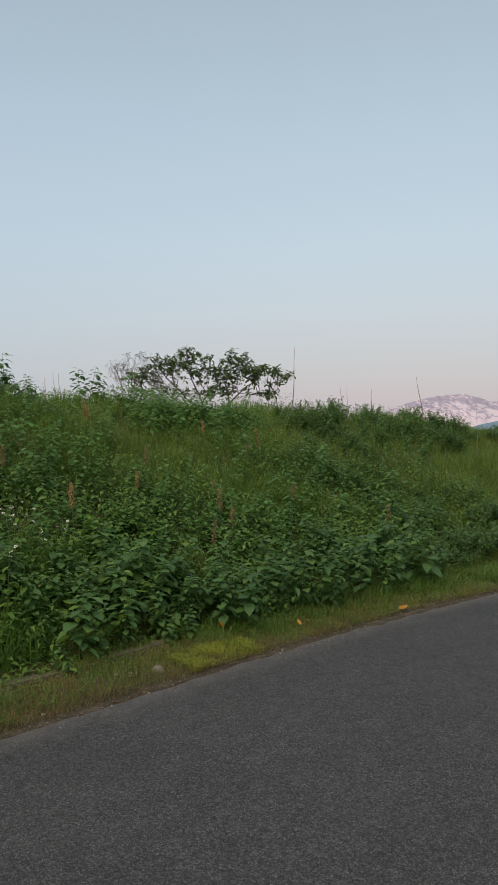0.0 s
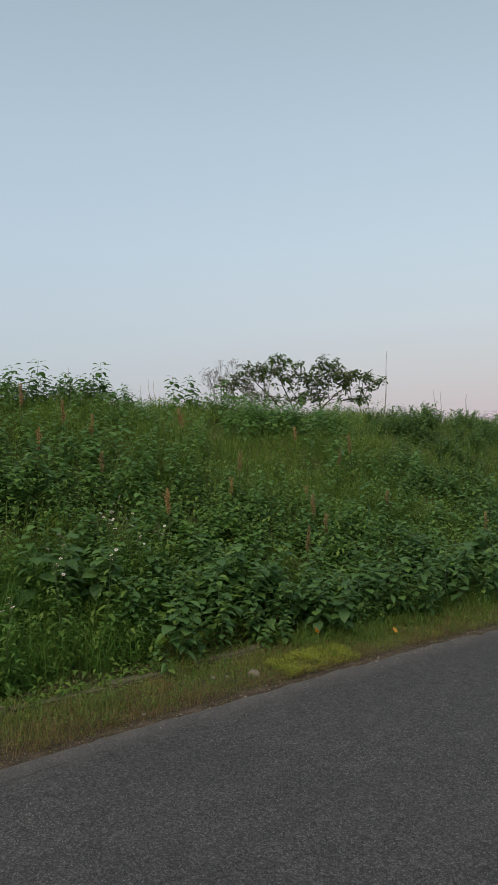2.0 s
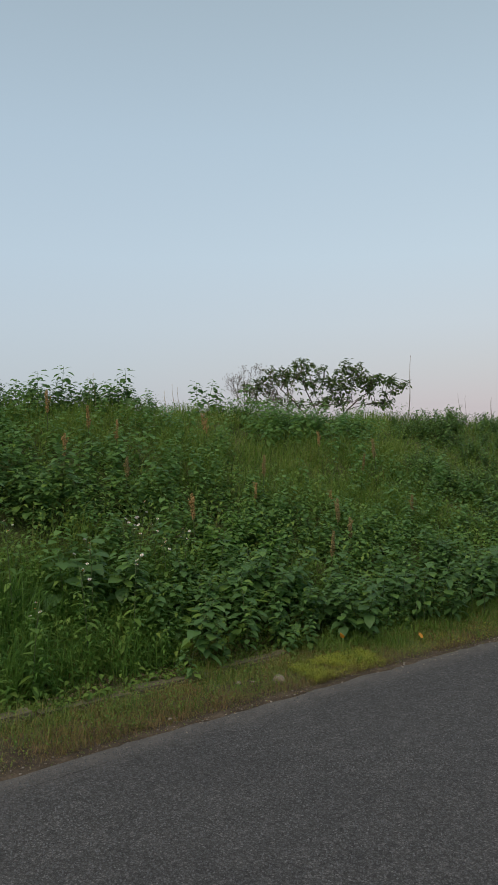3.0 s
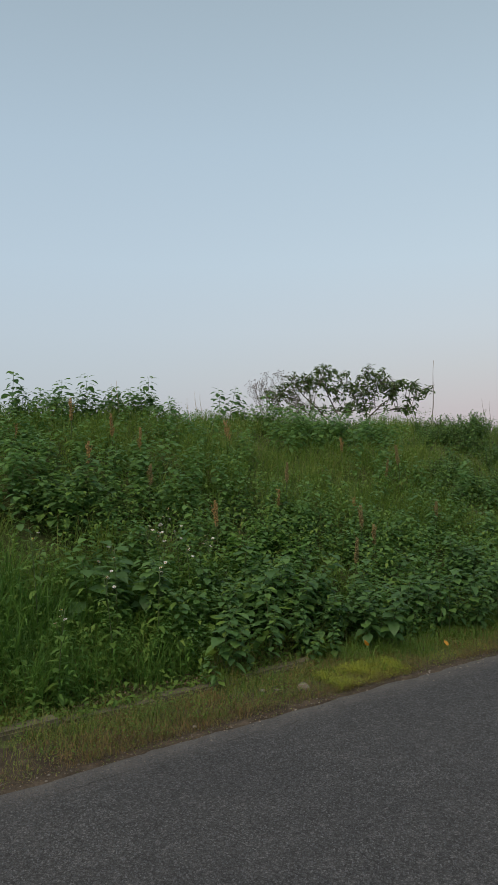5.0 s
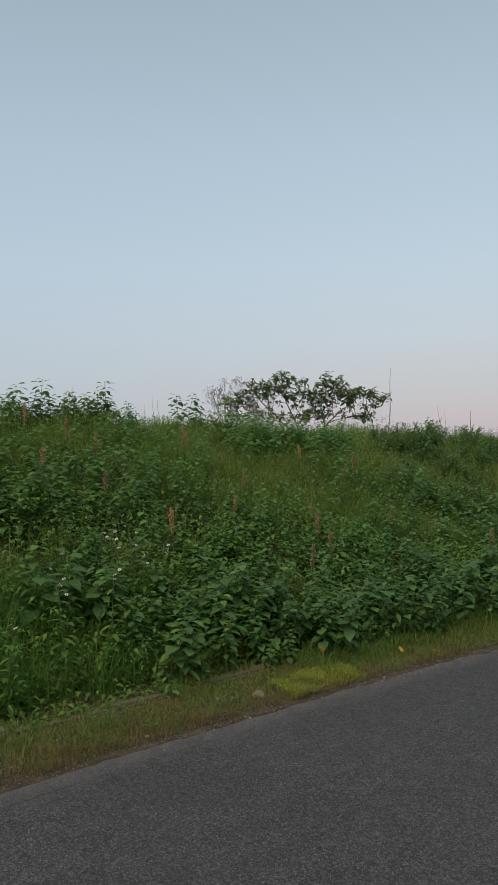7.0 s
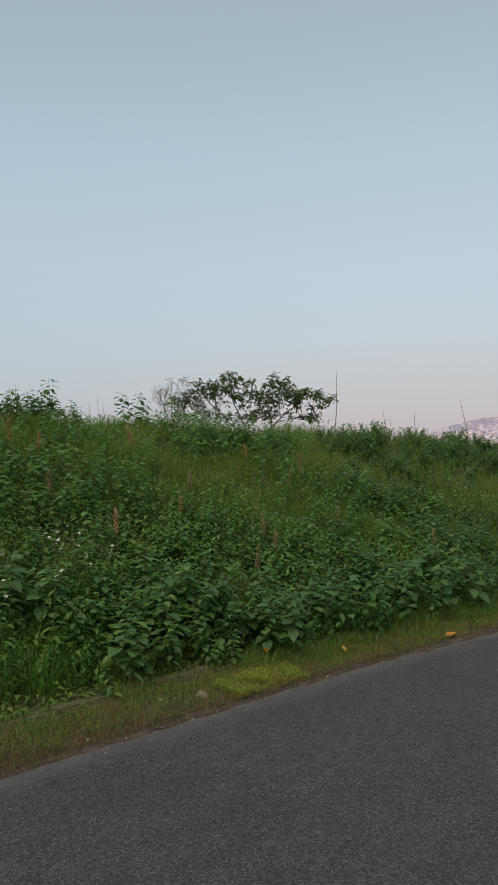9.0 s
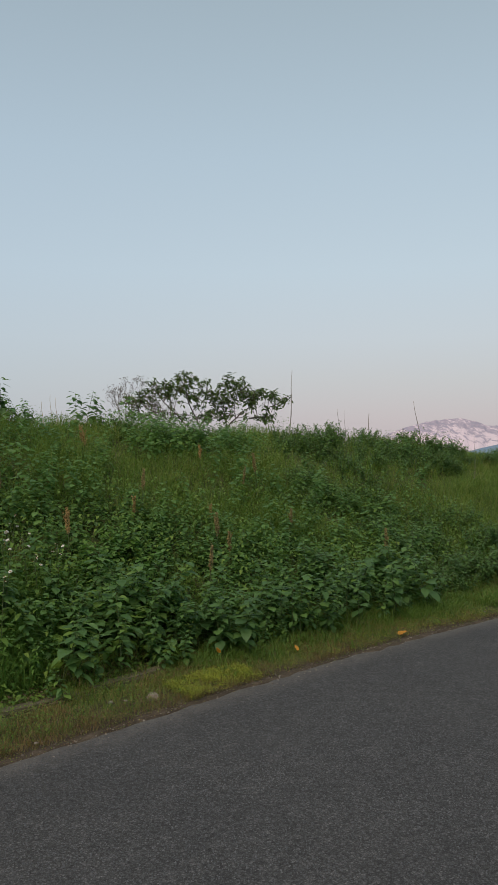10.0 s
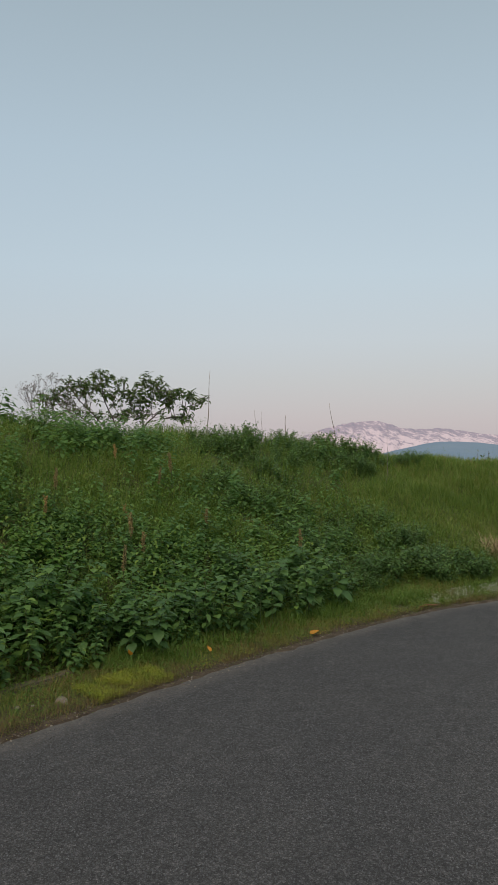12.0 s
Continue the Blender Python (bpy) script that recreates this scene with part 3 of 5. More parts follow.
# bushes of finer leaves further up and along
FINE = [(0.85, 9.5, 0.7, 0.45, 0.9), (1.6, 11.0, 0.9, 0.6, 1.0), (2.8, 11.6, 0.55, 0.5, 1.0), (3.3, 8.85, 0.5, 0.28, 1.2), (0.9, 11.3, 0.9, 0.3, 1.0), (3.2, 12.3, 0.6, 0.25, 1.0),
        (2.2, 8.5, 0.8, 0.4, 1.0), (1.9, 9.3, 0.5, 0.3, 0.7), (-0.8, 9.8, 1.4, 0.4, 0.5), (1.1, 8.3, 0.6, 0.35, 0.6), (2.7, 9.9, 0.35, 0.2, 0.6), (-2.0, 8.5, 1.2, 0.2, 0.3)]


def fine_cover(x, y):
    return cover(x, y, FINE)


def broad_cover(x, y):
    return cover(x, y, BROAD)


def cover(x, y, spots):
    total = np.zeros(np.shape(x))
    for bx, by, ra, rs_, w in spots:
        k = edge_slope(bx)
        n = np.sqrt(1 + k * k)
        u = ((x - bx) + (y - by) * k) / n
        s = (-(x - bx) * k + (y - by)) / n
        total = total + w * np.exp(-np.maximum(0, (u / ra) ** 2 + (s / rs_) ** 2 - 0.15))
    return np.clip(total, 0, 1.2)


def scatter(count, x_range, s_range, keep=None):
    """Random places on the bank: along the edge from x to x, s metres into it."""
    ex = RNG.uniform(*x_range, count)
    s = RNG.uniform(*s_range, count)
    x, y = at(s, ex)
    if keep is not None:
        ok = RNG.random(count) < keep(x, y, s)
        x, y, s = x[ok], y[ok], s[ok]
    return x, y, s


# ---------------------------------------------------------------- broad-leaved weeds
STALKED = [(-0.45, 0.016)] + HEART
LEAVES = [leaf(STALKED, 0.06, 0.16, 0.016, 0.0), leaf(STALKED, 0.09, 0.30, 0.02, 2.0), leaf(STALKED, 0.03, 0.10, 0.02, 4.0)]
LEAVES.append(leaf([(u, w * 0.72) for u, w in STALKED], 0.14, 0.3, 0.02, 1.0))
LEAF_MESH = [raw_mesh("leaf", *lf, M_BROAD) for lf in LEAVES]
SIMPLE = leaf([(0.0, 0.10), (0.20, 0.32), (0.58, 0.29), (1.0, 0.0)], 0.07, 0.22)


def weed_plan(rng, tall, count, size, lean=0.35, hang=(-0.30, 0.16)):
    """Stem curve and the leaves' matrices of one broad-leaved weed of the given height."""
    lean, way = rng.uniform(0.05, lean), rng.uniform(0, 2 * math.pi)
    f = np.linspace(0, 1, 7)
    bx, by = math.cos(way) * lean * tall, math.sin(way) * lean * tall
    stem = np.stack([bx * f ** 1.6, by * f ** 1.6, tall * f * (1 - 0.12 * lean * f)], 1)
    mats = []
    for k in range(count):
        g = 0.24 + 0.76 * ((k + 0.5) / count) ** 0.75
        p = np.array([np.interp(g, f, stem[:, a]) for a in range(3)])
        yaw = way + k * 2.4 + rng.uniform(-0.4, 0.4)
        sz = size * (0.62 + 0.55 * math.sin(math.pi * min(1, 0.18 + 0.75 * g))) * rng.uniform(0.55, 1.1) * (0.9 if g > 0.93 else 1)
        reach = sz * 0.40
        d = np.array([math.cos(yaw), math.sin(yaw), rng.uniform(0.1, 0.5)])
        q = p + d * reach
        pitch = rng.uniform(*hang) - (0.45 * rng.random() if g < 0.5 else 0) if g < 0.9 else rng.uniform(-0.3, 0.45)
        m = Matrix.Translation(q) @ Euler((0, 0, yaw - math.pi / 2)).to_matrix().to_4x4() @ Euler((pitch, rng.uniform(-0.28, 0.28), 0), "YXZ").to_matrix().to_4x4() @ Matrix.Scale(sz, 4)
        mats.append(m)
    return tube(stem, np.linspace(0.004, 0.0015, 7), 4), mats


def near_weed(rng, tall, count, size):
    """A weed whose leaves are pieces of their own."""
    stem, mats = weed_plan(rng, tall, count, size)
    top = tagged(new("broadleaf_weed"), "leafy green weed with large heart-shaped pointed leaves", "plant", "broad-leaved weeds on the bank")
    part("stem", raw_mesh("stem", *stem, M_STEM), top)
    for m in mats:
        ob = part("leaf", LEAF_MESH[rng.randrange(4)], top)
        ob.matrix_basis = m
    return top


def far_weed(rng, tall, count, size, material_, lean=0.35, hang=(-0.3, 0.15)):
    stem, mats = weed_plan(rng, tall, count, size, lean, hang)
    top = tagged(new("broadleaf_weed"), "leafy green weed with heart-shaped leaves on the slope", "plant", "broad-leaved weeds on the bank")
    part("stem", raw_mesh("stem", *stem, M_STEM), top)
    arr = np.array([np.array(m) for m in mats])
    part("foliage", raw_mesh("foliage", *strewn(SIMPLE, arr), material_), top)
    return top


def standing(x, y, yaw, scale=1.0, sink=0.02, tilt=0.0):
    return Matrix.Translation((x, y, float(land(x, y)) - sink)) @ Euler((tilt, 0, yaw)).to_matrix().to_4x4() @ Matrix.Scale(scale, 4)


prng = random.Random(11)
NEAR = [near_weed(prng, prng.uniform(0.32, 0.52), prng.randint(23, 26), prng.uniform(0.062, 0.100)) for _ in range(8)]
FAR = [far_weed(prng, prng.uniform(0.30, 0.46), prng.randint(22, 28), prng.uniform(0.07, 0.1), M_BROADJ) for _ in range(8)]
# crest weeds: bush leaf colour, darker than the slope's, stands in for backlit silhouettes
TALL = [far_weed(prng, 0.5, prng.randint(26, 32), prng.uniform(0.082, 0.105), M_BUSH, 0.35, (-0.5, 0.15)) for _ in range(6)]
used = set()


def place(stock, k, m):
    """The stock plant itself the first time, then copies."""
    ob = stock[k % len(stock)]
    if ob.name in used:
        return copy_thing(ob, m)
    used.add(ob.name)
    ob.matrix_basis = m
    return ob


# front bushes, leaf by leaf
count = 0
FRONT = [(-0.74, 5.54, 0.92, 0.50, 78), (0.90, 6.98, 1.15, 0.50, 77), (0.12, 6.05, 0.45, 0.30, 16), (-1.80, 5.1, 0.28, 0.28, 10), (-2.35, 6.15, 0.75, 0.35, 22)]
for bx, by, ra, rs_, number in FRONT:
    k = float(edge_slope(bx))
    n = math.sqrt(1 + k * k)
    for _ in range(number):
        r, a = math.sqrt(prng.random()), prng.uniform(0, 2 * math.pi)
        u, s = r * math.cos(a) * ra, r * math.sin(a) * rs_
        x, y = bx + (u - s * k) / n, by + (u * k + s) / n
        if across(x, y) < (0.56 if x < -0.2 else 0.40):
            continue
        place(NEAR, count, standing(x, y, prng.uniform(0, 6.28), prng.uniform(0.75, 1.15)))
        count += 1
# low young ones that hang over the verge below the front bushes
for _ in range(26):
    ex_ = prng.uniform(-0.75, 2.05)
    x, y = (float(c) for c in at(prng.uniform(0.42, 0.56), ex_))
    place(NEAR, count, standing(x, y, prng.uniform(0, 6.28), prng.uniform(0.42, 0.62)))
    count += 1
# a few with much larger leaves among the flowers
for x, y, size in ((-1.98, 4.93, 0.165), (-1.83, 5.0, 0.15), (-2.0, 5.22, 0.14)):
    big = near_weed(prng, prng.uniform(0.44, 0.52), 13, size)
    tagged(big, "weed with very large drooping green leaves among grass", "plant", "large-leaved weeds")
    big.matrix_basis = standing(x, y, prng.uniform(0, 6.28))
# bright young growth above the front bush
YOUNG = [far_weed(prng, 0.40, 26, 0.085, M_FRESH) for _ in range(3)]
for ob in YOUNG:
    tagged(ob, "bright fresh green young weed above the darker bush", "plant", "young weeds on the bank")
for q in range(16):
    r, a = 0.42 * math.sqrt(prng.random()), prng.uniform(0, 6.28)
    place(YOUNG, q, standing(-0.95 + r * math.cos(a), 6.25 + r * math.sin(a), prng.uniform(0, 6.28), prng.uniform(0.85, 1.1)))
# the slope's other weeds
wx, wy, ws = scatter(1600, (-2.6, 4), (0.95, 4.1), lambda x, y, s: np.clip(broad_cover(x, y) - 0.25, 0, 1))
for q in range(min(len(wx), 10)):
    place(FAR, q, standing(float(wx[q]), float(wy[q]), prng.uniform(0, 6.28), prng.uniform(0.7, 1.15)))
# tall ones along the crest, leaf colour darkened as silhouettes against the sky: (x, y, height)
CREST = [(-3.64, 7.2, 0.48), (-3.56, 7.3, 0.48), (-3.45, 7.42, 0.47), (-3.36, 7.52, 0.46), (-3.29, 7.6, 0.50), (-3.2, 7.7, 0.48), (-3.12, 7.8, 0.5), (-3.02, 7.91, 0.43),
         (-2.96, 7.97, 0.36), (-2.86, 8.08, 0.4), (-2.77, 8.18, 0.37), (-2.66, 8.31, 0.42), (-2.59, 8.39, 0.47), (-2.49, 8.49, 0.46), (-2.4, 8.6, 0.42), (-2.34, 8.67, 0.37),
         (-1.95, 9.1, 0.56), (-1.86, 9.19, 0.6), (-1.77, 9.29, 0.47), (-1.68, 9.38, 0.49), (-1.61, 9.46, 0.46),
         (1.32, 11.75, 0.43), (2.16, 12.13, 0.42)]
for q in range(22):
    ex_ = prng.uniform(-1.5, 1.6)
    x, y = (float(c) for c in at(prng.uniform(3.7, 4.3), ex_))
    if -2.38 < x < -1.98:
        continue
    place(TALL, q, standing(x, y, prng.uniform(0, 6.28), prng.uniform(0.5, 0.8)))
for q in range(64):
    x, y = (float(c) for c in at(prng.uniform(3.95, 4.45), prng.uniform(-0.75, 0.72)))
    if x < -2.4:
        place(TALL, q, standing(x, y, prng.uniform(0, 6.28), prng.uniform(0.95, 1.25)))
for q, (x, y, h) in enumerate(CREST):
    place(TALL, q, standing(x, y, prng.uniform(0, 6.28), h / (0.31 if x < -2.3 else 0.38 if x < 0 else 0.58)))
# what is left of them, past counting, as one mass
plans = [weed_plan(prng, prng.uniform(0.28, 0.46), prng.randint(20, 26), prng.uniform(0.055, 0.085), 0.35, (-0.3, 0.15)) for _ in range(8)]
large = [weed_plan(prng, prng.uniform(0.30, 0.46), prng.randint(25, 30), prng.uniform(0.056, 0.088), 0.35, (-0.28, 0.14)) for _ in range(8)]
mass = []
mx_, my_, ms_ = scatter(5900, (-3.0, 7.5), (0.85, 4.6), lambda x, y, s: np.clip(broad_cover(x, y) - 0.08, 0, 0.85) * np.where(x < -1.5, 0.68, 1) + 0.02 * np.clip((3.6 - x) / 1.6, 0.05, 1))
for q in range(len(mx_)):
    base = np.array(standing(float(mx_[q]), float(my_[q]), prng.uniform(0, 6.28), prng.uniform(0.55, 1.1) * (1.18 if mx_[q] < -1.5 and ms_[q] < 3.0 else 1)))
    stock = large if mx_[q] < -0.2 and ms_[q] < 3.0 else plans
    mats = np.array([np.array(m) for m in stock[q % 8][1]])
    mass.append(strewn(SIMPLE, base[None] @ mats))
# loose clumps high on the slope, below the tree and along the brow: (x, y, radius along, radius up the slope, number)
hrng = random.Random(77)
for bx, by, ra, rs_, number in ((-0.95, 9.1, 0.45, 0.28, 30), (-1.1, 9.6, 0.6, 0.2, 24), (-0.3, 9.95, 0.7, 0.25, 30), (0.75, 9.2, 0.5, 0.22, 24), (-1.65, 7.9, 0.6, 0.22, 16),
                              (1.35, 9.25, 0.4, 0.2, 16), (-0.2, 8.6, 0.9, 0.5, 14), (-2.1, 7.9, 0.5, 0.25, 12)):
    k = float(edge_slope(bx))
    n = math.sqrt(1 + k * k)
    for q in range(number):
        u, s = hrng.gauss(0, 0.6) * ra, hrng.gauss(0, 0.6) * rs_
        base = np.array(standing(bx + (u - s * k) / n, by + (u * k + s) / n, hrng.uniform(0, 6.28), hrng.uniform(0.7, 1.15)))
        mass.append(strewn(SIMPLE, base[None] @ np.array([np.array(m) for m in plans[q % 8][1]])))
thing("weed_leaves", raw_mesh("weed_leaves", *join(mass), M_BROADJ), "dense green mass of broad weed leaves covering the slope", "weeds", kind="stuff")

# ---------------------------------------------------------------- bushes of finer leaves
def fine_bush(rng, tall, wide):
    """A low bush: many thin shoots set with small leaves."""
    top = tagged(new("leafy_bush"), "low dark green bush with many small leaves on the bank", "bush", "small-leaved bushes on the bank")
    pieces, rows = [], []
    for _ in range(rng.randint(9, 12)):
        a, r = rng.uniform(0, 6.28), wide * math.sqrt(rng.random())
        tip = np.array([math.cos(a) * r, math.sin(a) * r, tall * rng.uniform(0.65, 1.0)])
        f = np.linspace(0, 1, 5)[:, None]
        line = tip * np.hstack([f ** 1.2, f ** 1.2, f])
        pieces.append(tube(line, np.linspace(0.004, 0.0015, 5), 4))
        for k in range(17):
            g = 0.22 + 0.78 * k / 16
            p = tip * [g ** 1.2, g ** 1.2, g]
            rows.append((*p, k * 2.4 + a, rng.uniform(-0.45, 0.3), rng.uniform(-0.35, 0.35), rng.uniform(0.036, 0.064) * (1.15 - 0.4 * g)))
    part("stem", raw_mesh("stem", *join(pieces), M_STEM), top)
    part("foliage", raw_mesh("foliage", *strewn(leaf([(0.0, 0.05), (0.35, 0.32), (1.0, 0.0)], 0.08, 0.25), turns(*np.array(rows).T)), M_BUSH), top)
    return top


BUSHES = [fine_bush(prng, prng.uniform(0.30, 0.44), prng.uniform(0.14, 0.2)) for _ in range(7)]
fx, fy, fs = scatter(1500, (-1.5, 6.5), (0.8, 4.2), lambda x, y, s: np.clip(fine_cover(x, y) - 0.3, 0, 1))
for q in range(min(len(fx), 188)):
    place(BUSHES, q, standing(float(fx[q]), float(fy[q]), prng.uniform(0, 6.28), prng.uniform(0.75, 1.15)))
for bx, by, ra, rb, number in ((3.3, 8.85, 0.50, 0.22, 22), (2.75, 11.65, 0.4, 0.3, 14), (2.2, 8.6, 0.9, 0.45, 20), (0.8, 9.5, 0.8, 0.4, 9), (1.2, 11.65, 1.15, 0.25, 25), (2.3, 12.1, 0.8, 0.2, 18), (3.2, 12.35, 0.5, 0.12, 8), (3.7, 12.4, 0.6, 0.14, 18),
                              (2.5, 8.85, 0.9, 0.4, 12), (1.75, 9.0, 0.6, 0.3, 9), (1.4, 10.2, 0.5, 0.3, 5), (3.05, 9.6, 0.25, 0.12, 4), (2.3, 9.4, 0.7, 0.3, 8), (1.5, 9.75, 0.6, 0.3, 6)):
    k = float(edge_slope(bx))
    n = math.sqrt(1 + k * k)
    for q in range(number):
        u, s = prng.uniform(-ra, ra), prng.uniform(-rb, rb)
        place(BUSHES, q, standing(bx + (u - s * k) / n, by + (u * k + s) / n, prng.uniform(0, 6.28), prng.uniform(0.9, 1.25) * (0.66 if by == 12.4 else 0.86 if by > 11.5 else 1)))

# ---------------------------------------------------------------- undergrowth of small leaves
x, y, s = scatter(150000, (-3.0, 7.8), (0.52, 4.6), lambda x, y, s: (0.9 - 0.1 * broad_cover(x, y)) * np.where(s > 1.1, np.clip((4.3 - x) / 1.9, 0.10, 1), 1))
k = len(x)
lift = RNG.uniform(0.0, 1.0, k) ** 1.3 * (0.10 + 0.36 * fnoise(x * 2.1, y * 2.1, 3)) * (1 + 0.35 * np.clip(broad_cover(x, y), 0, 1)) * np.clip((s - 0.5) / 0.5, 0.15, 1)
m = turns(x, y, land(x, y) + lift, RNG.uniform(0, 6.28, k), RNG.uniform(-0.45, 0.25, k), RNG.uniform(-0.35, 0.35, k), RNG.uniform(0.024, 0.064, k) * np.clip(1.15 - 0.13 * np.maximum(0, x), 0.6, 1) * np.clip(1.3 - 0.2 * s, 0.62, 1))
thing("undergrowth", raw_mesh("undergrowth", *strewn(leaflet(0.4, 0.25, 0.25, 0.3), m), M_SMALL), "low undergrowth of small green weed leaves", "undergrowth", kind="stuff")

# ---------------------------------------------------------------- meadow grass in tufts
tx, ty, ts = scatter(7200, (-3.2, 9), (0.75, 5.2), lambda x, y, s: np.clip(1.15 - 0.85 * broad_cover(x, y) - 0.85 * fine_cover(x, y), 0.10, 1) * np.clip(0.35 + fnoise(x * 1.4 + 3, y * 1.4, 3) + 0.3 * (x > 2.8), 0, 1))
per = 22
x = (tx[:, None] + RNG.normal(0, 0.07, (len(tx), per))).ravel()
y = (ty[:, None] + RNG.normal(0, 0.07, (len(tx), per))).ravel()
hh = (0.13 + 0.31 * fnoise(tx * 0.9 + 11, ty * 0.9, 2))[:, None] * RNG.uniform(0.5, 1.3, (len(tx), per))
hh = (hh * np.clip(0.45 + (ts[:, None] - 0.8) * 0.5, 0.45, 1) * np.where((ts > 3.4) & (tx < 3.6), np.where(tx < -0.8, 0.8, 0.62), np.where(tx > 3.0, 0.5, 1))[:, None]).ravel()
k = len(x)
g = blades(x, y, land(x, y) - 0.01, hh, RNG.uniform(0.003, 0.006, k) * np.where(x > 3.0, 0.75, 1), RNG.uniform(0, 6.28, k), RNG.uniform(0.02, 0.55, k), RNG.uniform(0.0, 0.8, k), fine=True)
thing("meadow_grass", raw_mesh("meadow_grass", *g, M_GRASS), "tall yellow-green meadow grass in tufts over the bank", "grass", kind="stuff")

# finer, shorter grass that closes the open part of the bank
tx, ty, ts = scatter(6500, (2.2, 9), (0.6, 5.0), lambda x, y, s: np.clip((x - 2.0) / 1.2, 0, 1) * np.clip(1.1 - fine_cover(x, y) - broad_cover(x, y), 0.1, 1))
x = (tx[:, None] + RNG.normal(0, 0.08, (len(tx), 20))).ravel()
y = (ty[:, None] + RNG.normal(0, 0.08, (len(tx), 20))).ravel()
k = len(x)
hh = ((0.05 + 0.12 * fnoise(tx * 2.3, ty * 2.3, 2))[:, None] * RNG.uniform(0.5, 1.4, (len(tx), 20))).ravel()
g = blades(x, y, land(x, y) - 0.01, hh, RNG.uniform(0.003, 0.006, k), RNG.uniform(0, 6.28, k), RNG.uniform(0.05, 0.8, k), RNG.uniform(0.1, 0.9, k), fine=True)
thing("short_grass", raw_mesh("short_grass", *g, M_GRASS), "short dense green grass on the open part of the bank", "grass", kind="stuff")

# ---------------------------------------------------------------- verge: short grass, yellow-green mat, red weeds, litter, gravel
def verge_keep(x, y, s):
    return np.clip(fnoise(x * 3.2, y * 3.2, 3) * 2.6 - 0.6, 0.12, 1) * np.clip((s + 0.02) / 0.08, 0, 1)


vx, vy, vs = scatter(82000, (-2.6, 6.2), (0.02, 0.95), verge_keep)
k = len(vx)
vh = RNG.uniform(0.025, 0.085, k) * np.clip(0.35 + 1.5 * vs, 0.35, 1.7) * (0.6 + 0.9 * fnoise(vx * 4 + 7, vy * 4, 2))
g = blades(vx, vy, land(vx, vy) + 0.0, vh, RNG.uniform(0.0016, 0.0032, k), RNG.uniform(0, 6.28, k), RNG.uniform(0.05, 0.7, k), RNG.uniform(0.0, 0.7, k), fine=True)
thing("verge_grass", raw_mesh("verge_grass", *g, M_VERGE), "short sparse yellowish grass on the road's verge", "grass", kind="stuff")


def mat_of(name, label, category, ex0, ex1, s0, s1, count, lo, hi, mat, shape, height):
    x, y, s = scatter(count, (ex0, ex1), (s0, s1), lambda x, y, s: np.clip(fnoise(x * 6, y * 6, 3) * 2.4 - 0.55, 0, 1))
    k = len(x)
    m = turns(x, y, land(x, y) + 0.012 + RNG.uniform(0, height, k), RNG.uniform(0, 6.28, k), RNG.uniform(-0.3, 0.9, k), RNG.uniform(-0.6, 0.6, k), RNG.uniform(lo, hi, k))
    return thing(name, raw_mesh(name, *strewn(shape, m), mat), label, category, kind="stuff")


LANCE_LEAF, OVAL_LEAF, TINY_LEAF = fleck(0.18), leaflet(0.5, 0.38, 0.2, 0.15), fleck(0.38)
mat_of("creeping_mat", "bright yellow-green creeping plant beside the asphalt", "ground cover", -0.30, 0.14, 0.03, 0.30, 15000, 0.005, 0.011, M_SEDUM, OVAL_LEAF, 0.045)
mat_of("creeping_mat", "sparse yellow-green creeping plant beside the asphalt", "ground cover", 0.3, 3.0, 0.04, 0.26, 6000, 0.005, 0.010, M_SEDUM, OVAL_LEAF, 0.03)
mat_of("red_weeds", "low reddish brown weeds in the gutter", "weeds", -2.2, -0.35, -0.03, 0.17, 8000, 0.005, 0.013, M_RED, LANCE_LEAF, 0.05)
mat_of("red_weeds", "low reddish brown weeds in the gutter", "weeds", -0.3, 4.0, -0.03, 0.16, 9000, 0.005, 0.013, M_RED, LANCE_LEAF, 0.025)
mat_of("verge_weeds", "tiny green weeds between the verge's grass", "weeds", -2.4, 5.5, 0.08, 0.85, 26000, 0.007, 0.016, M_SMALL, OVAL_LEAF, 0.05)
mat_of("verge_herbs", "tiny golden-green herbs on the verge", "weeds", -2.4, 5.5, -0.02, 0.5, 70000, 0.004, 0.010, M_VERGE, TINY_LEAF, 0.05)
mat_of("leaf_litter", "dry brown leaf litter and straw along the gutter", "litter", -2.4, 5.0, -0.06, 0.20, 30000, 0.003, 0.010, M_LITTER, TINY_LEAF, 0.010)
mat_of("leaf_litter", "dry brown dead leaves caught behind the kerb", "litter", -1.9, 0.3, 0.57, 0.78, 4200, 0.007, 0.020, M_LITTER, OVAL_LEAF, 0.03)


def pebble(seed, flat=0.65):
    """An uneven stone one metre across."""
    bm = bmesh.new()
    bmesh.ops.create_icosphere(bm, subdivisions=1, radius=0.5)
    r = random.Random(seed)
    for v in bm.verts:
        v.co *= r.uniform(0.8, 1.12)
        v.co.z *= flat
    bm.verts.index_update()
    out = np.array([v.co[:] for v in bm.verts]), np.array([[v.index for v in f.verts] for f in bm.faces])
    bm.free()
    return out


gx, gy, gs = scatter(3600, (-2.2, 5), (-0.16, 0.18), lambda x, y, s: np.exp(-((s - 0.02) / 0.09) ** 2))
k = len(gx)
m = turns(gx, gy, np.maximum(0.002, np.interp(gs, [-0.05, 0.0, 0.14, 0.3], [0.0, 0.006, 0.014, 0.028])), RNG.uniform(0, 6.28, k), np.zeros(k), np.zeros(k), 0.003 + 0.013 * RNG.random(k) ** 4)
thing("gravel", raw_mesh("gravel", *strewn(pebble(5), m), M_GRAVEL), "loose pale grit along the edge of the asphalt", "gravel", kind="stuff")

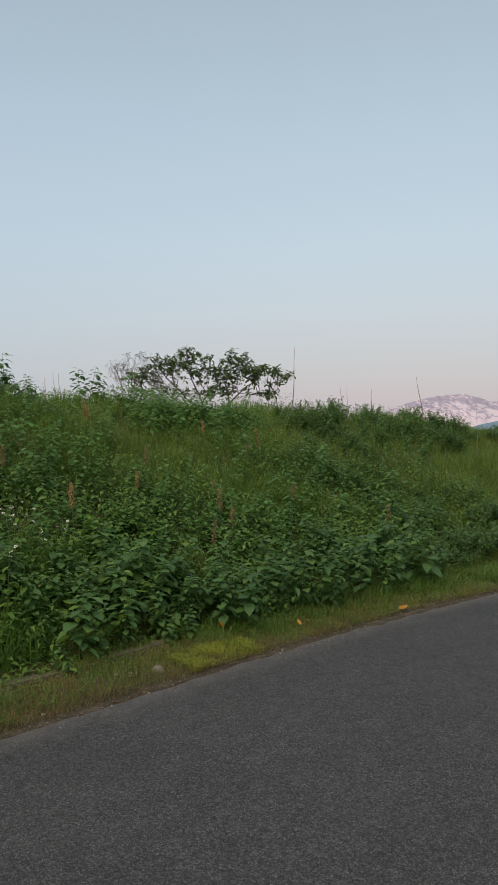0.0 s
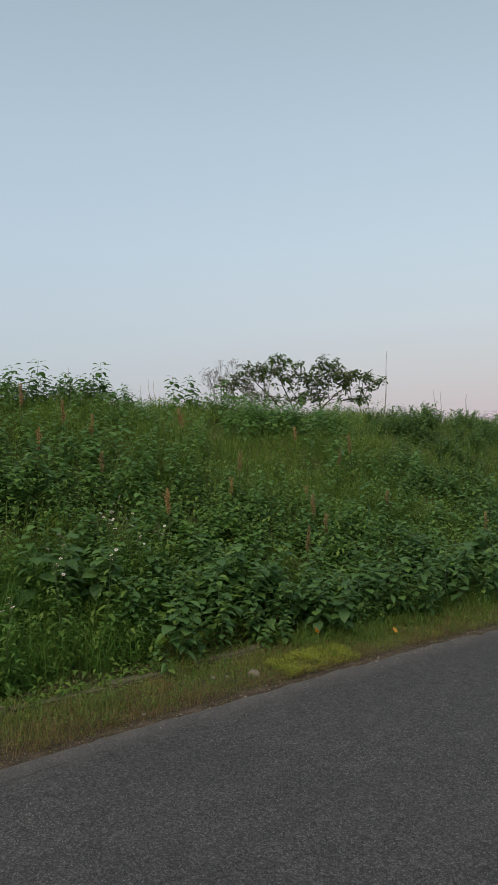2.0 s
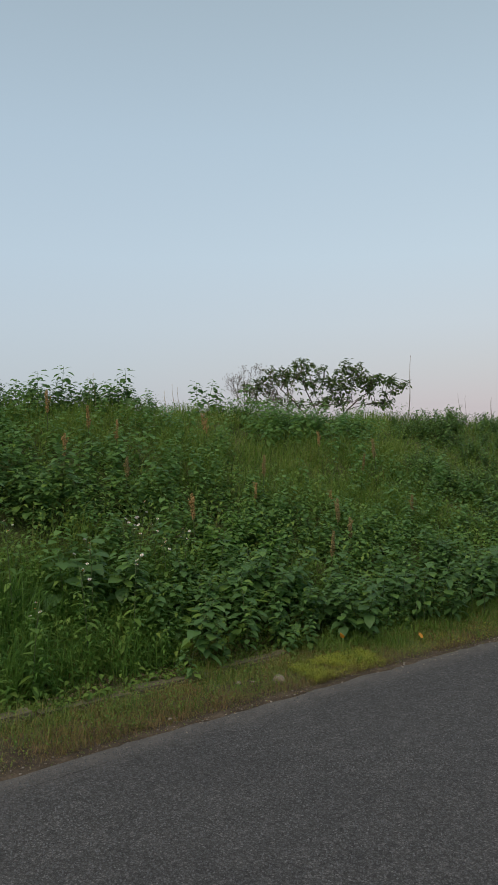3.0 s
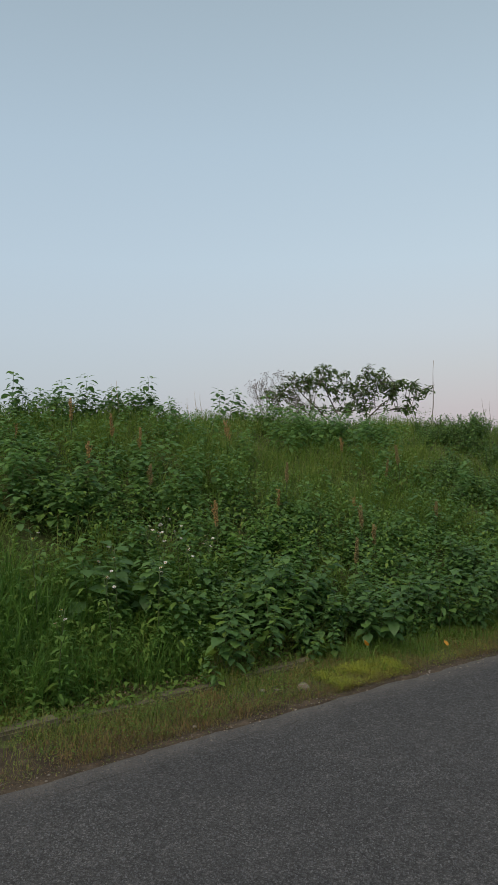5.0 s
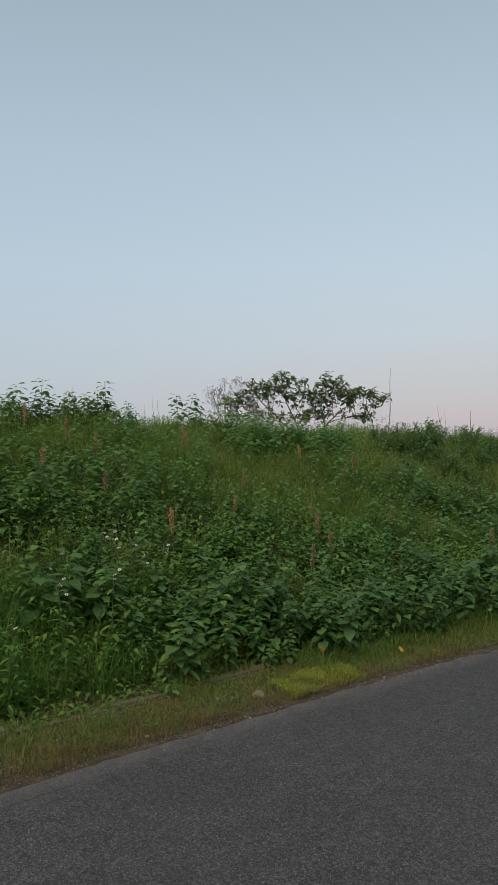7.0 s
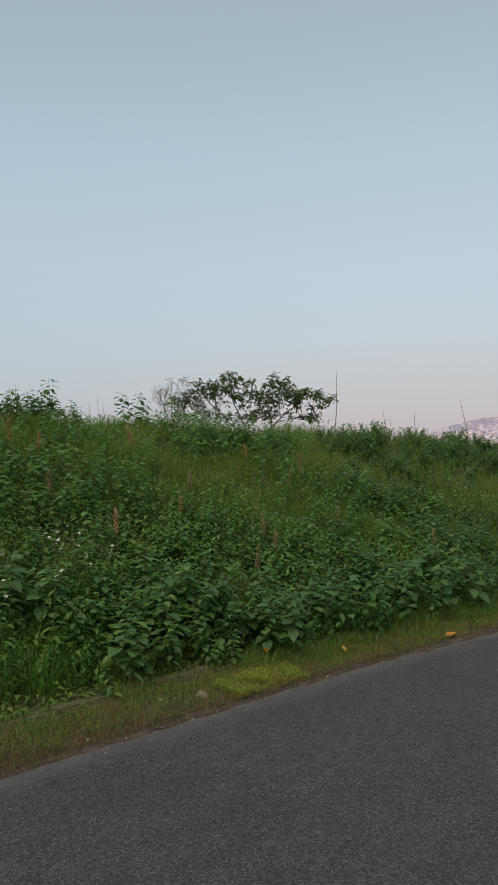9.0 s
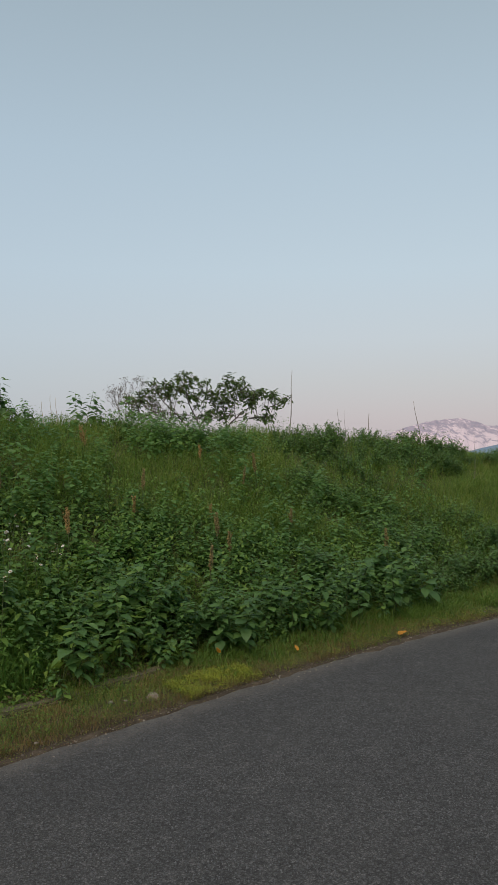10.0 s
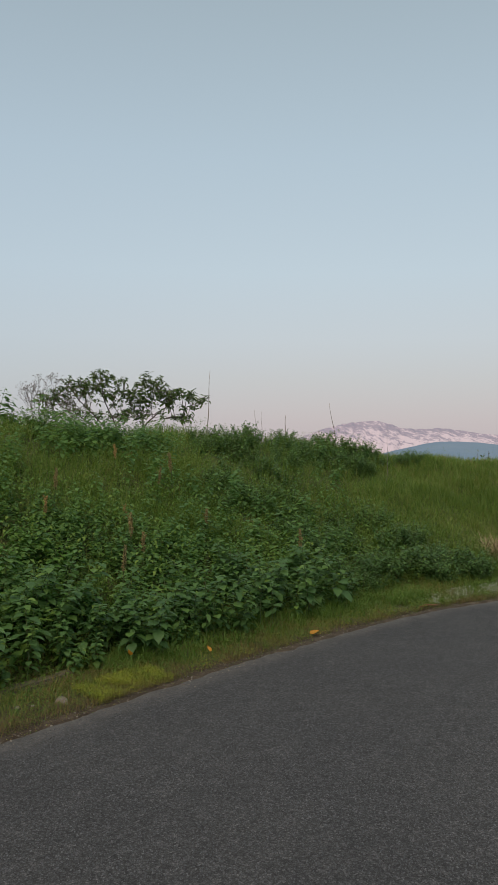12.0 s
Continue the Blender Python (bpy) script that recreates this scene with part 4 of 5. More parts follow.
# fresh taller grass at the foot of the slope, and thin cover beyond the stretch that is passed
tx, ty, ts = scatter(820, (-2.6, 0.3), (0.70, 1.8), lambda x, y, s: np.clip(1.1 - broad_cover(x, y), 0.1, 1) * (x < -1.15))
x = (tx[:, None] + RNG.normal(0, 0.035, (len(tx), 18))).ravel()
y = (ty[:, None] + RNG.normal(0, 0.035, (len(tx), 18))).ravel()
k = len(x)
g = blades(x, y, land(x, y) - 0.01, RNG.uniform(0.06, 0.36, k), RNG.uniform(0.0025, 0.006, k), RNG.uniform(0, 6.28, k), RNG.uniform(0.02, 0.5, k), RNG.uniform(0.0, 0.6, k))
thing("fresh_grass", raw_mesh("fresh_grass", *g, M_FRESH), "fresh green grass between the weeds at the bank's foot", "grass", kind="stuff")
tx, ty, ts = scatter(2400, (-14, 22), (0.6, 7.5), lambda x, y, s: ((x < -4.2) | (x > 6.5) | (s > 4.4) | (y < 3.6)) * 0.8)
x = (tx[:, None] + RNG.normal(0, 0.12, (len(tx), 8))).ravel()
y = (ty[:, None] + RNG.normal(0, 0.12, (len(tx), 8))).ravel()
k = len(x)
g = blades(x, y, land(x, y) - 0.01, RNG.uniform(0.10, 0.26, k), RNG.uniform(0.006, 0.012, k), RNG.uniform(0, 6.28, k), RNG.uniform(0.02, 0.5, k), RNG.uniform(0.0, 0.6, k), fine=True)
thing("bank_grass", raw_mesh("bank_grass", *g, M_GRASS), "rough green grass on the top of the bank", "grass", kind="stuff")

# tall broad grass among the flowers
tx, ty, ts = scatter(60, (-1.75, -1.15), (1.0, 1.8))
x = (tx[:, None] + RNG.normal(0, 0.03, (len(tx), 12))).ravel()
y = (ty[:, None] + RNG.normal(0, 0.03, (len(tx), 12))).ravel()
k = len(x)
g = blades(x, y, land(x, y) - 0.01, RNG.uniform(0.25, 0.52, k), RNG.uniform(0.005, 0.010, k), RNG.uniform(0, 6.28, k), RNG.uniform(0.02, 0.35, k), RNG.uniform(0.0, 0.7, k))
thing("tall_grass", raw_mesh("tall_grass", *g, M_FRESH), "tall broad-bladed green grass at the bank's foot", "grass", kind="stuff")

# green grass between the bushes that reaches the asphalt further along
tx, ty, ts = scatter(1500, (0.35, 6.2), (0.05, 1.15), lambda x, y, s: np.clip(0.25 + s, 0, 1) * np.clip(1.2 - broad_cover(x, y), 0.1, 1) * (0.3 + fnoise(x * 2.2, y * 2.2, 2)))
x = (tx[:, None] + RNG.normal(0, 0.04, (len(tx), 22))).ravel()
y = (ty[:, None] + RNG.normal(0, 0.04, (len(tx), 22))).ravel()
k = len(x)
g = blades(x, y, land(x, y) - 0.01, (np.clip(0.035 + 0.22 * ts, 0.04, 0.24)[:, None] * RNG.uniform(0.4, 1.15, (len(tx), 22))).ravel(), RNG.uniform(0.0018, 0.0036, k), RNG.uniform(0, 6.28, k), RNG.uniform(0.05, 0.8, k), RNG.uniform(0.0, 0.9, k), fine=True)
thing("roadside_grass", raw_mesh("roadside_grass", *g, M_SIDE), "green grass between the bushes beside the asphalt", "grass", kind="stuff")

# golden dry grass at the gutter
gx, gy, gs = scatter(60000, (-2.3, 3.4), (0.03, 0.45), lambda x, y, s: np.clip(fnoise(x * 3.5 + 20, y * 3.5, 3) * 3.6 - 1.5, 0, 1) * np.where(x > 0, 0.55, 0.75))
k = len(gx)
g = blades(gx, gy, land(gx, gy), RNG.uniform(0.015, 0.065, k), RNG.uniform(0.0013, 0.0026, k), RNG.uniform(0, 6.28, k), RNG.uniform(0.05, 0.5, k), RNG.uniform(0.0, 0.5, k), fine=True)
thing("dry_grass", raw_mesh("dry_grass", *g, M_GOLD), "short golden dry grass along the gutter", "grass", kind="stuff")

# greener clumps on the verge
tx, ty, ts = scatter(190, (-2.4, 4.5), (0.10, 0.62))
x = (tx[:, None] + RNG.normal(0, 0.018, (len(tx), 26))).ravel()
y = (ty[:, None] + RNG.normal(0, 0.018, (len(tx), 26))).ravel()
k = len(x)
g = blades(x, y, land(x, y) - 0.01, RNG.uniform(0.03, 0.11, k), RNG.uniform(0.0015, 0.003, k), RNG.uniform(0, 6.28, k), RNG.uniform(0.05, 0.7, k), RNG.uniform(0.1, 0.8, k), fine=True)
thing("verge_tufts", raw_mesh("verge_tufts", *g, M_FRESH), "green grass clumps on the verge", "grass", kind="stuff")

# tufts below the front bushes, in a darker green for the bushes' shade
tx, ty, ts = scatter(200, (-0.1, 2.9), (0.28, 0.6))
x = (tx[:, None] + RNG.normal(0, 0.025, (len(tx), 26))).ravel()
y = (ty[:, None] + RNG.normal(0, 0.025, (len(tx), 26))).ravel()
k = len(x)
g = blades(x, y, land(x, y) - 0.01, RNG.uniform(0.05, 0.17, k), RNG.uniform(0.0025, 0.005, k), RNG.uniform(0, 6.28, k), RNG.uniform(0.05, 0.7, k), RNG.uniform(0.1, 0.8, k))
thing("bush_foot_grass", raw_mesh("bush_foot_grass", *g, M_SMALL), "grass tufts below the front bushes, coloured dark green for their shade", "grass", kind="stuff")

# stone chips that stand a little proud of the worn asphalt, thickest where the road is passed nearest
cx = RNG.uniform(-1.9, 3.2, 115000)
cy = RNG.uniform(2.2, 6.2, 115000)
ok = (across(cx, cy) < -0.06) & (RNG.random(115000) < np.clip(1.35 - 0.28 * (cy - 2.2), 0.15, 1))
cx, cy = cx[ok], cy[ok]
k = len(cx)
CHIP = np.array([(0.5, 0, 0), (0.1, 0.45, 0), (-0.5, 0.12, 0), (-0.1, -0.45, 0), (0.03, 0.02, 0.5)]), np.array([(0, 1, 4), (1, 2, 4), (2, 3, 4), (3, 0, 4)])
m = turns(cx, cy, np.full(k, -0.0006), RNG.uniform(0, 6.28, k), RNG.uniform(-0.12, 0.12, k), RNG.uniform(-0.12, 0.12, k), RNG.uniform(0.005, 0.011, k))
tagged(part("stone_chips", raw_mesh("stone_chips", *strewn(CHIP, m), M_CHIP, False), road), "pale grey stone chips worn proud of the asphalt", kind="stuff")

# pale seed heads above the grass, thickest on the open grass along the crest
tx, ty, ts = scatter(15000, (-2.5, 9), (1.3, 4.9), lambda x, y, s: np.where(x > 3.3, 0.03 + 0.8 * np.clip((s - 2.4) / 1.2, 0, 1), 0.035))
k = len(tx)
g = blades(tx, ty, land(tx, ty) + 0.02, RNG.uniform(0.14, 0.30, k) * np.where(tx > 3.0, 0.55, 1), RNG.uniform(0.0015, 0.003, k), RNG.uniform(0, 6.28, k), RNG.uniform(0.02, 0.25, k), RNG.uniform(0.0, 0.35, k), fine=True)
thing("seeding_grass", raw_mesh("seeding_grass", *g, M_TAN), "pale ripe seed stalks above the meadow grass", "grass", kind="stuff")


# ---------------------------------------------------------------- single things along the verge
def rounded_stone(size, seed):
    bm = bmesh.new()
    bmesh.ops.create_icosphere(bm, subdivisions=3, radius=0.5)
    for v in bm.verts:
        n = noise.noise(v.co * 2.1 + Vector((seed, 0, 0))) * 0.22 + noise.noise(v.co * 6 + Vector((0, seed, 0))) * 0.05
        v.co *= 1 + n
        v.co = Vector((v.co.x * size[0], v.co.y * size[1], v.co.z * size[2]))
    for f in bm.faces:
        f.smooth = True
    me = bpy.data.meshes.new("stone")
    bm.to_mesh(me)
    bm.free()
    me.materials.append(M_STONE)
    return me


st = thing("stone", rounded_stone((0.085, 0.06, 0.055), 2.0), "pale rounded stone lying in the gutter grass", "stone")
st.location, st.rotation_euler = (-0.55, 4.76, 0.03), (0.3, 0.2, 0.6)
for x, y, d in ((-0.78, 4.62, 0.03), (-0.70, 4.66, 0.022), (-1.47, 3.20, 0.028), (-1.05, 4.02, 0.024), (2.2, 7.35, 0.03)):
    ob = thing("stone", rounded_stone((d, d * 0.8, d * 0.6), x), "small pale pebble at the asphalt's edge", "stone", "pebbles on the verge")
    ob.location = (x, y, float(land(x, y)) + 0.02)


def fallen_leaf(name, x, y, z, length, yaw, pitch, label):
    ob = thing(name, raw_mesh(name, *leaf(HEART, 0.25, -0.25, 0.03), M_YELLOW), label, "leaf")
    ob.matrix_basis = Matrix.Translation((x, y, z)) @ Euler((pitch, 0.2, yaw)).to_matrix().to_4x4() @ Matrix.Scale(length, 4)
    return ob


fallen_leaf("fallen_leaf", 1.23, 6.42, 0.03, 0.075, -1.2, 0.12, "curled orange-yellow fallen leaf at the road's edge")
fallen_leaf("fallen_leaf", -0.18, 5.40, 0.135, 0.045, 2.6, 0.9, "small orange withered leaf below the bush")
fallen_leaf("fallen_leaf", 0.37, 5.74, 0.07, 0.05, 0.6, 0.5, "yellow withered leaf in the short grass")


# ---------------------------------------------------------------- kerb: old concrete pieces, half buried
kerb = tagged(new("kerb"), "low old concrete kerb half buried in grass and dirt", "kerb", kind="structure")


def kerb_piece(length, seed):
    bm = bmesh.new()
    bmesh.ops.create_cube(bm, size=1)
    for v in bm.verts:
        v.co = Vector((v.co.x * length, v.co.y * 0.11, v.co.z * 0.14))
    bmesh.ops.bevel(bm, geom=list(bm.edges), offset=0.012, segments=2, affect="EDGES")
    r = random.Random(seed)
    for v in bm.verts:
        v.co += Vector((r.uniform(-1, 1), r.uniform(-1, 1), r.uniform(-1, 1))) * 0.003
    me = bpy.data.meshes.new("kerb_stone")
    bm.to_mesh(me)
    bm.free()
    me.materials.append(M_CONCRETE)
    return me


kerb_meshes = [kerb_piece(0.58, q) for q in range(3)]
ex = -2.75
q = 0
while ex < 1.6:
    k = float(edge_slope(ex))
    x, y = (float(c) for c in at(0.53, ex))
    ob = part("kerb_stone", kerb_meshes[q % 3], kerb)
    ob.location, ob.rotation_euler = (x, y, -0.004 + 0.014 * math.sin(q * 2.3 + 1)), (0.03 * math.sin(q), 0.02 * math.sin(q * 1.7), math.atan(k))
    ex += 0.60 / math.sqrt(1 + k * k)
    q += 1


# ---------------------------------------------------------------- docks with rusty seed spikes
def octa(sx, sy, sz):
    v = np.array([(sx, 0, 0), (-sx, 0, 0), (0, sy, 0), (0, -sy, 0), (0, 0, sz), (0, 0, -sz)], float)
    return v, np.array([(0, 2, 4), (2, 1, 4), (1, 3, 4), (3, 0, 4), (2, 0, 5), (1, 2, 5), (3, 1, 5), (0, 3, 5)])


def dock(rng, tall, mat, label):
    """Upright stalk, a dense spike of seeds in its upper part, side spikes, and a few long leaves."""
    top = tagged(new("dock_plant"), label, "plant", "docks on the slope")
    f = np.linspace(0, 1, 6)
    lean, way = rng.uniform(0, 0.12), rng.uniform(0, 6.28)
    stem = np.stack([math.cos(way) * lean * tall * f ** 2, math.sin(way) * lean * tall * f ** 2, tall * f], 1)
    pieces = [tube(stem, np.linspace(0.006, 0.002, 6), 5)]
    seeds = []
    for arm in range(4):
        if arm == 0:
            a, b, r0 = 0.68, 1.0, 0.020
            line = [np.array([np.interp(g, f, stem[:, c]) for c in range(3)]) for g in np.linspace(a, b, 8)]
        else:
            g = 0.55 + 0.09 * arm
            p = np.array([np.interp(g, f, stem[:, c]) for c in range(3)])
            yaw, ln = rng.uniform(0, 6.28), tall * rng.uniform(0.12, 0.2)
            line = [p + np.array([math.cos(yaw) * 0.35, math.sin(yaw) * 0.35, 1]) * ln * h for h in np.linspace(0, 1, 6)]
            pieces.append(tube(line, 0.0018, 3))
            r0 = 0.013
        for _ in range(300 if arm == 0 else 70):
            h = rng.random() * (len(line) - 1)
            i0 = min(int(h), len(line) - 2)
            p = line[i0] * (1 - h + i0) + line[i0 + 1] * (h - i0)
            r, a = r0 * math.sqrt(rng.random()) * (1.1 - 0.6 * h / len(line)), rng.uniform(0, 6.28)
            seeds.append((p[0] + r * math.cos(a), p[1] + r * math.sin(a), p[2] + rng.uniform(-0.008, 0.008), a, rng.uniform(-1, 1), rng.uniform(0.7, 1.3)))
    s = np.array(seeds)
    mats = turns(s[:, 0], s[:, 1], s[:, 2], s[:, 3], s[:, 4], s[:, 4] * 0.7, s[:, 5])
    part("stalk", raw_mesh("stalk", *join(pieces), M_STEM), top)
    part("seed_head", raw_mesh("seed_head", *strewn(octa(0.0040, 0.0034, 0.0048), mats), mat), top, label.split(" on ")[0].replace("dock plant with a ", ""))
    n = 7
    yaw = np.arange(n) * 2.4
    mats = turns(np.zeros(n), np.zeros(n), 0.03 + 0.05 * np.arange(n) * tall, yaw, np.full(n, 0.5) - 0.1 * np.arange(n) % 3, np.zeros(n), np.linspace(0.22, 0.1, n))
    part("foliage", raw_mesh("foliage", *strewn(leaf(LANCE, 0.15, 0.4, 0.02), mats), M_SMALL), top)
    return top


DOCKS = [(-1.38, 6.22), (-1.01, 7.05), (-1.64, 7.99), (-2.88, 6.86), (-2.5, 6.9), (-3.25, 6.47),
         (-1.61, 7.97), (-2.25, 6.91), (-2.51, 6.28), (-0.34, 7.57), (-0.51, 8.8)]
TANS = [(-0.25, 6.96), (-0.14, 6.89), (-0.29, 6.34), (-0.98, 7.48), (-2.02, 6.44), (0.12, 8.74), (1.41, 7.93), (0.45, 7.99), (-0.05, 8.4)]
RUSTY = [dock(prng, prng.uniform(0.55, 0.66), M_RUST, "dock plant with a rusty brown seed spike on the grassy slope") for _ in range(4)]
PALE = [dock(prng, prng.uniform(0.52, 0.64), M_TAN, "dock plant with a pale tan seed spike on the grassy slope") for _ in range(3)]
for q, (x, y) in enumerate(DOCKS):
    place(RUSTY, q, standing(x, y, prng.uniform(0, 6.28), prng.uniform(0.72, 0.98)))
for q, (x, y) in enumerate(TANS):
    place(PALE, q, standing(x, y, prng.uniform(0, 6.28), prng.uniform(0.85, 1.05)))


# ---------------------------------------------------------------- white-flowered fleabane
def flower_head():
    n = 14
    yaw = np.arange(n) * 2 * math.pi / n
    mats = turns(np.cos(yaw + math.pi / 2) * 0.003, np.sin(yaw + math.pi / 2) * 0.003, np.zeros(n), yaw, np.full(n, 0.15), np.zeros(n), 0.0085)
    return raw_mesh("flower", *strewn(leaf([(0.0, 0.05), (0.6, 0.16), (1.0, 0.08), (1.05, 0.0)], 0.0, 0.05), mats), M_PETAL)


FLOWER = flower_head()
DISC = raw_mesh("flower_eye", *octa(0.0042, 0.0042, 0.003), M_YELLOW)


def fleabane(rng, tall):
    top = tagged(new("fleabane"), "slender fleabane with small white daisy flowers", "flower", "white flowers on the bank")
    f = np.linspace(0, 1, 6)
    way = rng.uniform(0, 6.28)
    stem = np.stack([math.cos(way) * 0.08 * tall * f ** 2, math.sin(way) * 0.08 * tall * f ** 2, tall * f], 1)
    pieces = [tube(stem, np.linspace(0.0035, 0.0015, 6), 4)]
    heads = []
    for b in range(rng.randint(3, 5)):
        g = rng.uniform(0.72, 0.98)
        p = np.array([np.interp(g, f, stem[:, c]) for c in range(3)])
        a = rng.uniform(0, 6.28)
        q = p + np.array([math.cos(a) * 0.035, math.sin(a) * 0.035, 0.05 + rng.uniform(0, 0.04)])
        pieces.append(tube([p, (p + q) / 2 + [0, 0, -0.006], q], 0.0011, 3))
        heads.append((q, a))
    part("stem", raw_mesh("stem", *join(pieces), M_STEM), top)
    n = 22
    g = np.linspace(0.05, 0.9, n)
    mats = turns(np.interp(g, f, stem[:, 0]), np.interp(g, f, stem[:, 1]), np.interp(g, f, stem[:, 2]), np.arange(n) * 2.4, RNG.uniform(-0.3, 0.6, n), np.zeros(n), 0.11 * (1.1 - 0.7 * g))
    part("foliage", raw_mesh("foliage", *strewn(leaf(LANCE, 0.12, 0.3), mats), M_SMALL), top)
    for q, a in heads:
        ob = part("flower", FLOWER, top, "white daisy flower")
        ob.matrix_basis = Matrix.Translation(q) @ Euler((rng.uniform(0.1, 0.9), 0, a)).to_matrix().to_4x4() @ Matrix.Scale(rng.uniform(0.8, 1.05), 4)
        part("flower_eye", DISC, ob, "yellow eye").location = (0, 0, 0.001)
    return top


FLEA = [fleabane(prng, prng.uniform(0.48, 0.60)) for _ in range(4)]
FLOWERS = [(-1.68, 5.38), (-1.5, 5.48), (-1.4, 5.39), (-1.52, 5.12), (-1.46, 4.76), (-1.66, 4.49), (-1.84, 4.1), (-2.16, 4.54), (-1.74, 4.8), (-1.58, 5.25), (-1.3, 5.55)]
for q, (x, y) in enumerate(FLOWERS):
    place(FLEA, q, standing(x, y, prng.uniform(0, 6.28), prng.uniform(1.0, 1.2)))

# leafy lancet weeds between them
x, y, s = scatter(950, (-2.6, 0.2), (0.66, 1.6), lambda x, y, s: np.clip(1.1 - broad_cover(x, y) * 0.8, 0, 1) * (x < -1.2))
lancets = []
NARROW = leaflet(0.42, 0.14, 0.24, 0.35)
for q in range(len(x)):
    tall, n = prng.uniform(0.18, 0.36), 16
    g = np.linspace(0.1, 1.0, n)
    lx, ly = prng.uniform(-0.35, 0.35) * tall, prng.uniform(-0.35, 0.35) * tall
    mats = turns(x[q] + lx * g * g, y[q] + ly * g * g, land(x[q], y[q]) + tall * g, np.arange(n) * 2.4 + q, RNG.uniform(-0.3, 0.9, n), RNG.uniform(-0.5, 0.5, n), RNG.uniform(0.035, 0.08, n) * (1.15 - 0.5 * g))
    lancets.append(strewn(NARROW, mats))
thing("lancet_weeds", raw_mesh("lancet_weeds", *join(lancets), M_FRESH), "fresh green weeds with narrow pointed leaves", "weeds", kind="stuff")


# ---------------------------------------------------------------- dead stalks on the crest
def stalk(x, y, tip, thick, label, mat=None):
    """A bare dead stem from the ground to the tip (x, y, z), with a knot or two."""
    z0 = float(land(x, y)) - 0.03
    top = np.array(tip)
    f = np.linspace(0, 1, 9)[:, None]
    base = np.array([x, y, z0])
    line = base + (top - base) * f + np.array([0.02, 0, 0]) * np.sin(f * 5)
    rad = np.linspace(thick, thick * 0.35, 9)
    rad[3] *= 1.35
    rad[5] *= 1.3
    return thing("dead_stalk", raw_mesh("dead_stalk", *tube(line, rad, 5), mat or M_DEAD), label, "stalk", "dead stalks on the crest")


stalk(0.62, 11.87, (0.71, 11.91, 2.78), 0.008, "tall thin grey dead stalk standing on the crest")
stalk(1.90, 12.56, (1.97, 12.58, 2.17), 0.009, "short pale dead stalk standing on the crest")
stalk(2.82, 12.78, (2.72, 12.77, 2.38), 0.008, "slanting thin grey dead stalk on the crest")
stalk(1.47, 12.37, (1.44, 12.36, 2.23), 0.005, "thin forked dead stalk on the crest")
stalk(1.52, 12.37, (1.55, 12.36, 2.20), 0.004, "thin forked dead stalk on the crest")
stalk(3.2, 11.2, (3.22, 11.1, 1.95), 0.003, "tall pale dry grass stalk on the slope", M_DEAD)
for x, y, h in ((-2.23, 9.0, 0.46), (-2.18, 9.05, 0.42), (-2.30, 8.9, 0.38), (-2.9, 8.0, 0.42), (-2.86, 8.05, 0.46)):
    stalk(x, y, (x + 0.02, y, float(land(x, y)) + h), 0.004, "thin dry grass stalk on the crest", M_STRAW)


# ---------------------------------------------------------------- dry bush of fine grey twigs beside the tree
def twig_bush(x, y, tall, rng):
    pieces, buds = [], []

    def grow(p, d, ln, r, depth):
        f = np.linspace(0, 1, 4)[:, None]
        side = np.array([rng.uniform(-1, 1), rng.uniform(-1, 1), 0]) * ln * 0.08
        line = p + d * ln * f + side * np.sin(f * math.pi)
        pieces.append(tube(line, np.linspace(r, r * 0.6, 4), 3))
        if depth == 0:
            for _ in range(2):
                buds.append(line[-1] + [rng.uniform(-0.012, 0.012), rng.uniform(-0.012, 0.012), rng.uniform(-0.01, 0.006)])
            return
        for _ in range(3 if depth > 1 else 4):
            g = rng.uniform(0.55, 1.0)
            nd = d + np.array([rng.uniform(-0.7, 0.7), rng.uniform(-0.5, 0.5), rng.uniform(-0.1, 0.4)])
            nd /= np.linalg.norm(nd)
            grow(p + d * ln * g, nd, ln * rng.uniform(0.4, 0.65), r * 0.6, depth - 1)

    for _ in range(5):
        d = np.array([rng.uniform(-0.35, 0.35), rng.uniform(-0.3, 0.3), 1.0])
        grow(np.array([rng.uniform(-0.06, 0.06), rng.uniform(-0.06, 0.06), 0.0]), d / np.linalg.norm(d), tall * rng.uniform(0.5, 0.64), 0.0042, 3)
    b = np.array(buds)
    n = len(b)
    pieces.append(strewn(octa(0.006, 0.005, 0.006), turns(b[:, 0], b[:, 1], b[:, 2], np.arange(n) * 2.4, np.zeros(n), np.zeros(n), np.linspace(0.7, 1.2, n))))
    ob = thing("dry_bush", raw_mesh("dry_bush", *join(pieces), M_TWIG), "leafless dry bush of fine grey twigs with tiny buds", "bush")
    ob.location = (x, y, float(land(x, y)) - 0.03)
    return ob


twig_bush(-1.50, 9.9, 0.79, random.Random(4))
twig_bush(-1.22, 10.4, 0.78, random.Random(9))


# ---------------------------------------------------------------- small spreading tree on the crest
# the crown's lobes: centre x and z, half width, half height, sprays
LOBES = [(-1.67, 2.30, 0.26, 0.24, 34), (-1.30, 2.44, 0.31, 0.24, 46), (-0.87, 2.52, 0.33, 0.28, 64), (-0.20, 2.49, 0.28, 0.26, 62), (0.24, 2.38, 0.31, 0.16, 52),
         (0.60, 2.35, 0.08, 0.06, 7), (0.31, 2.09, 0.19, 0.05, 14), (-0.53, 2.34, 0.32, 0.18, 38), (-0.72, 2.12, 0.75, 0.09, 52)]


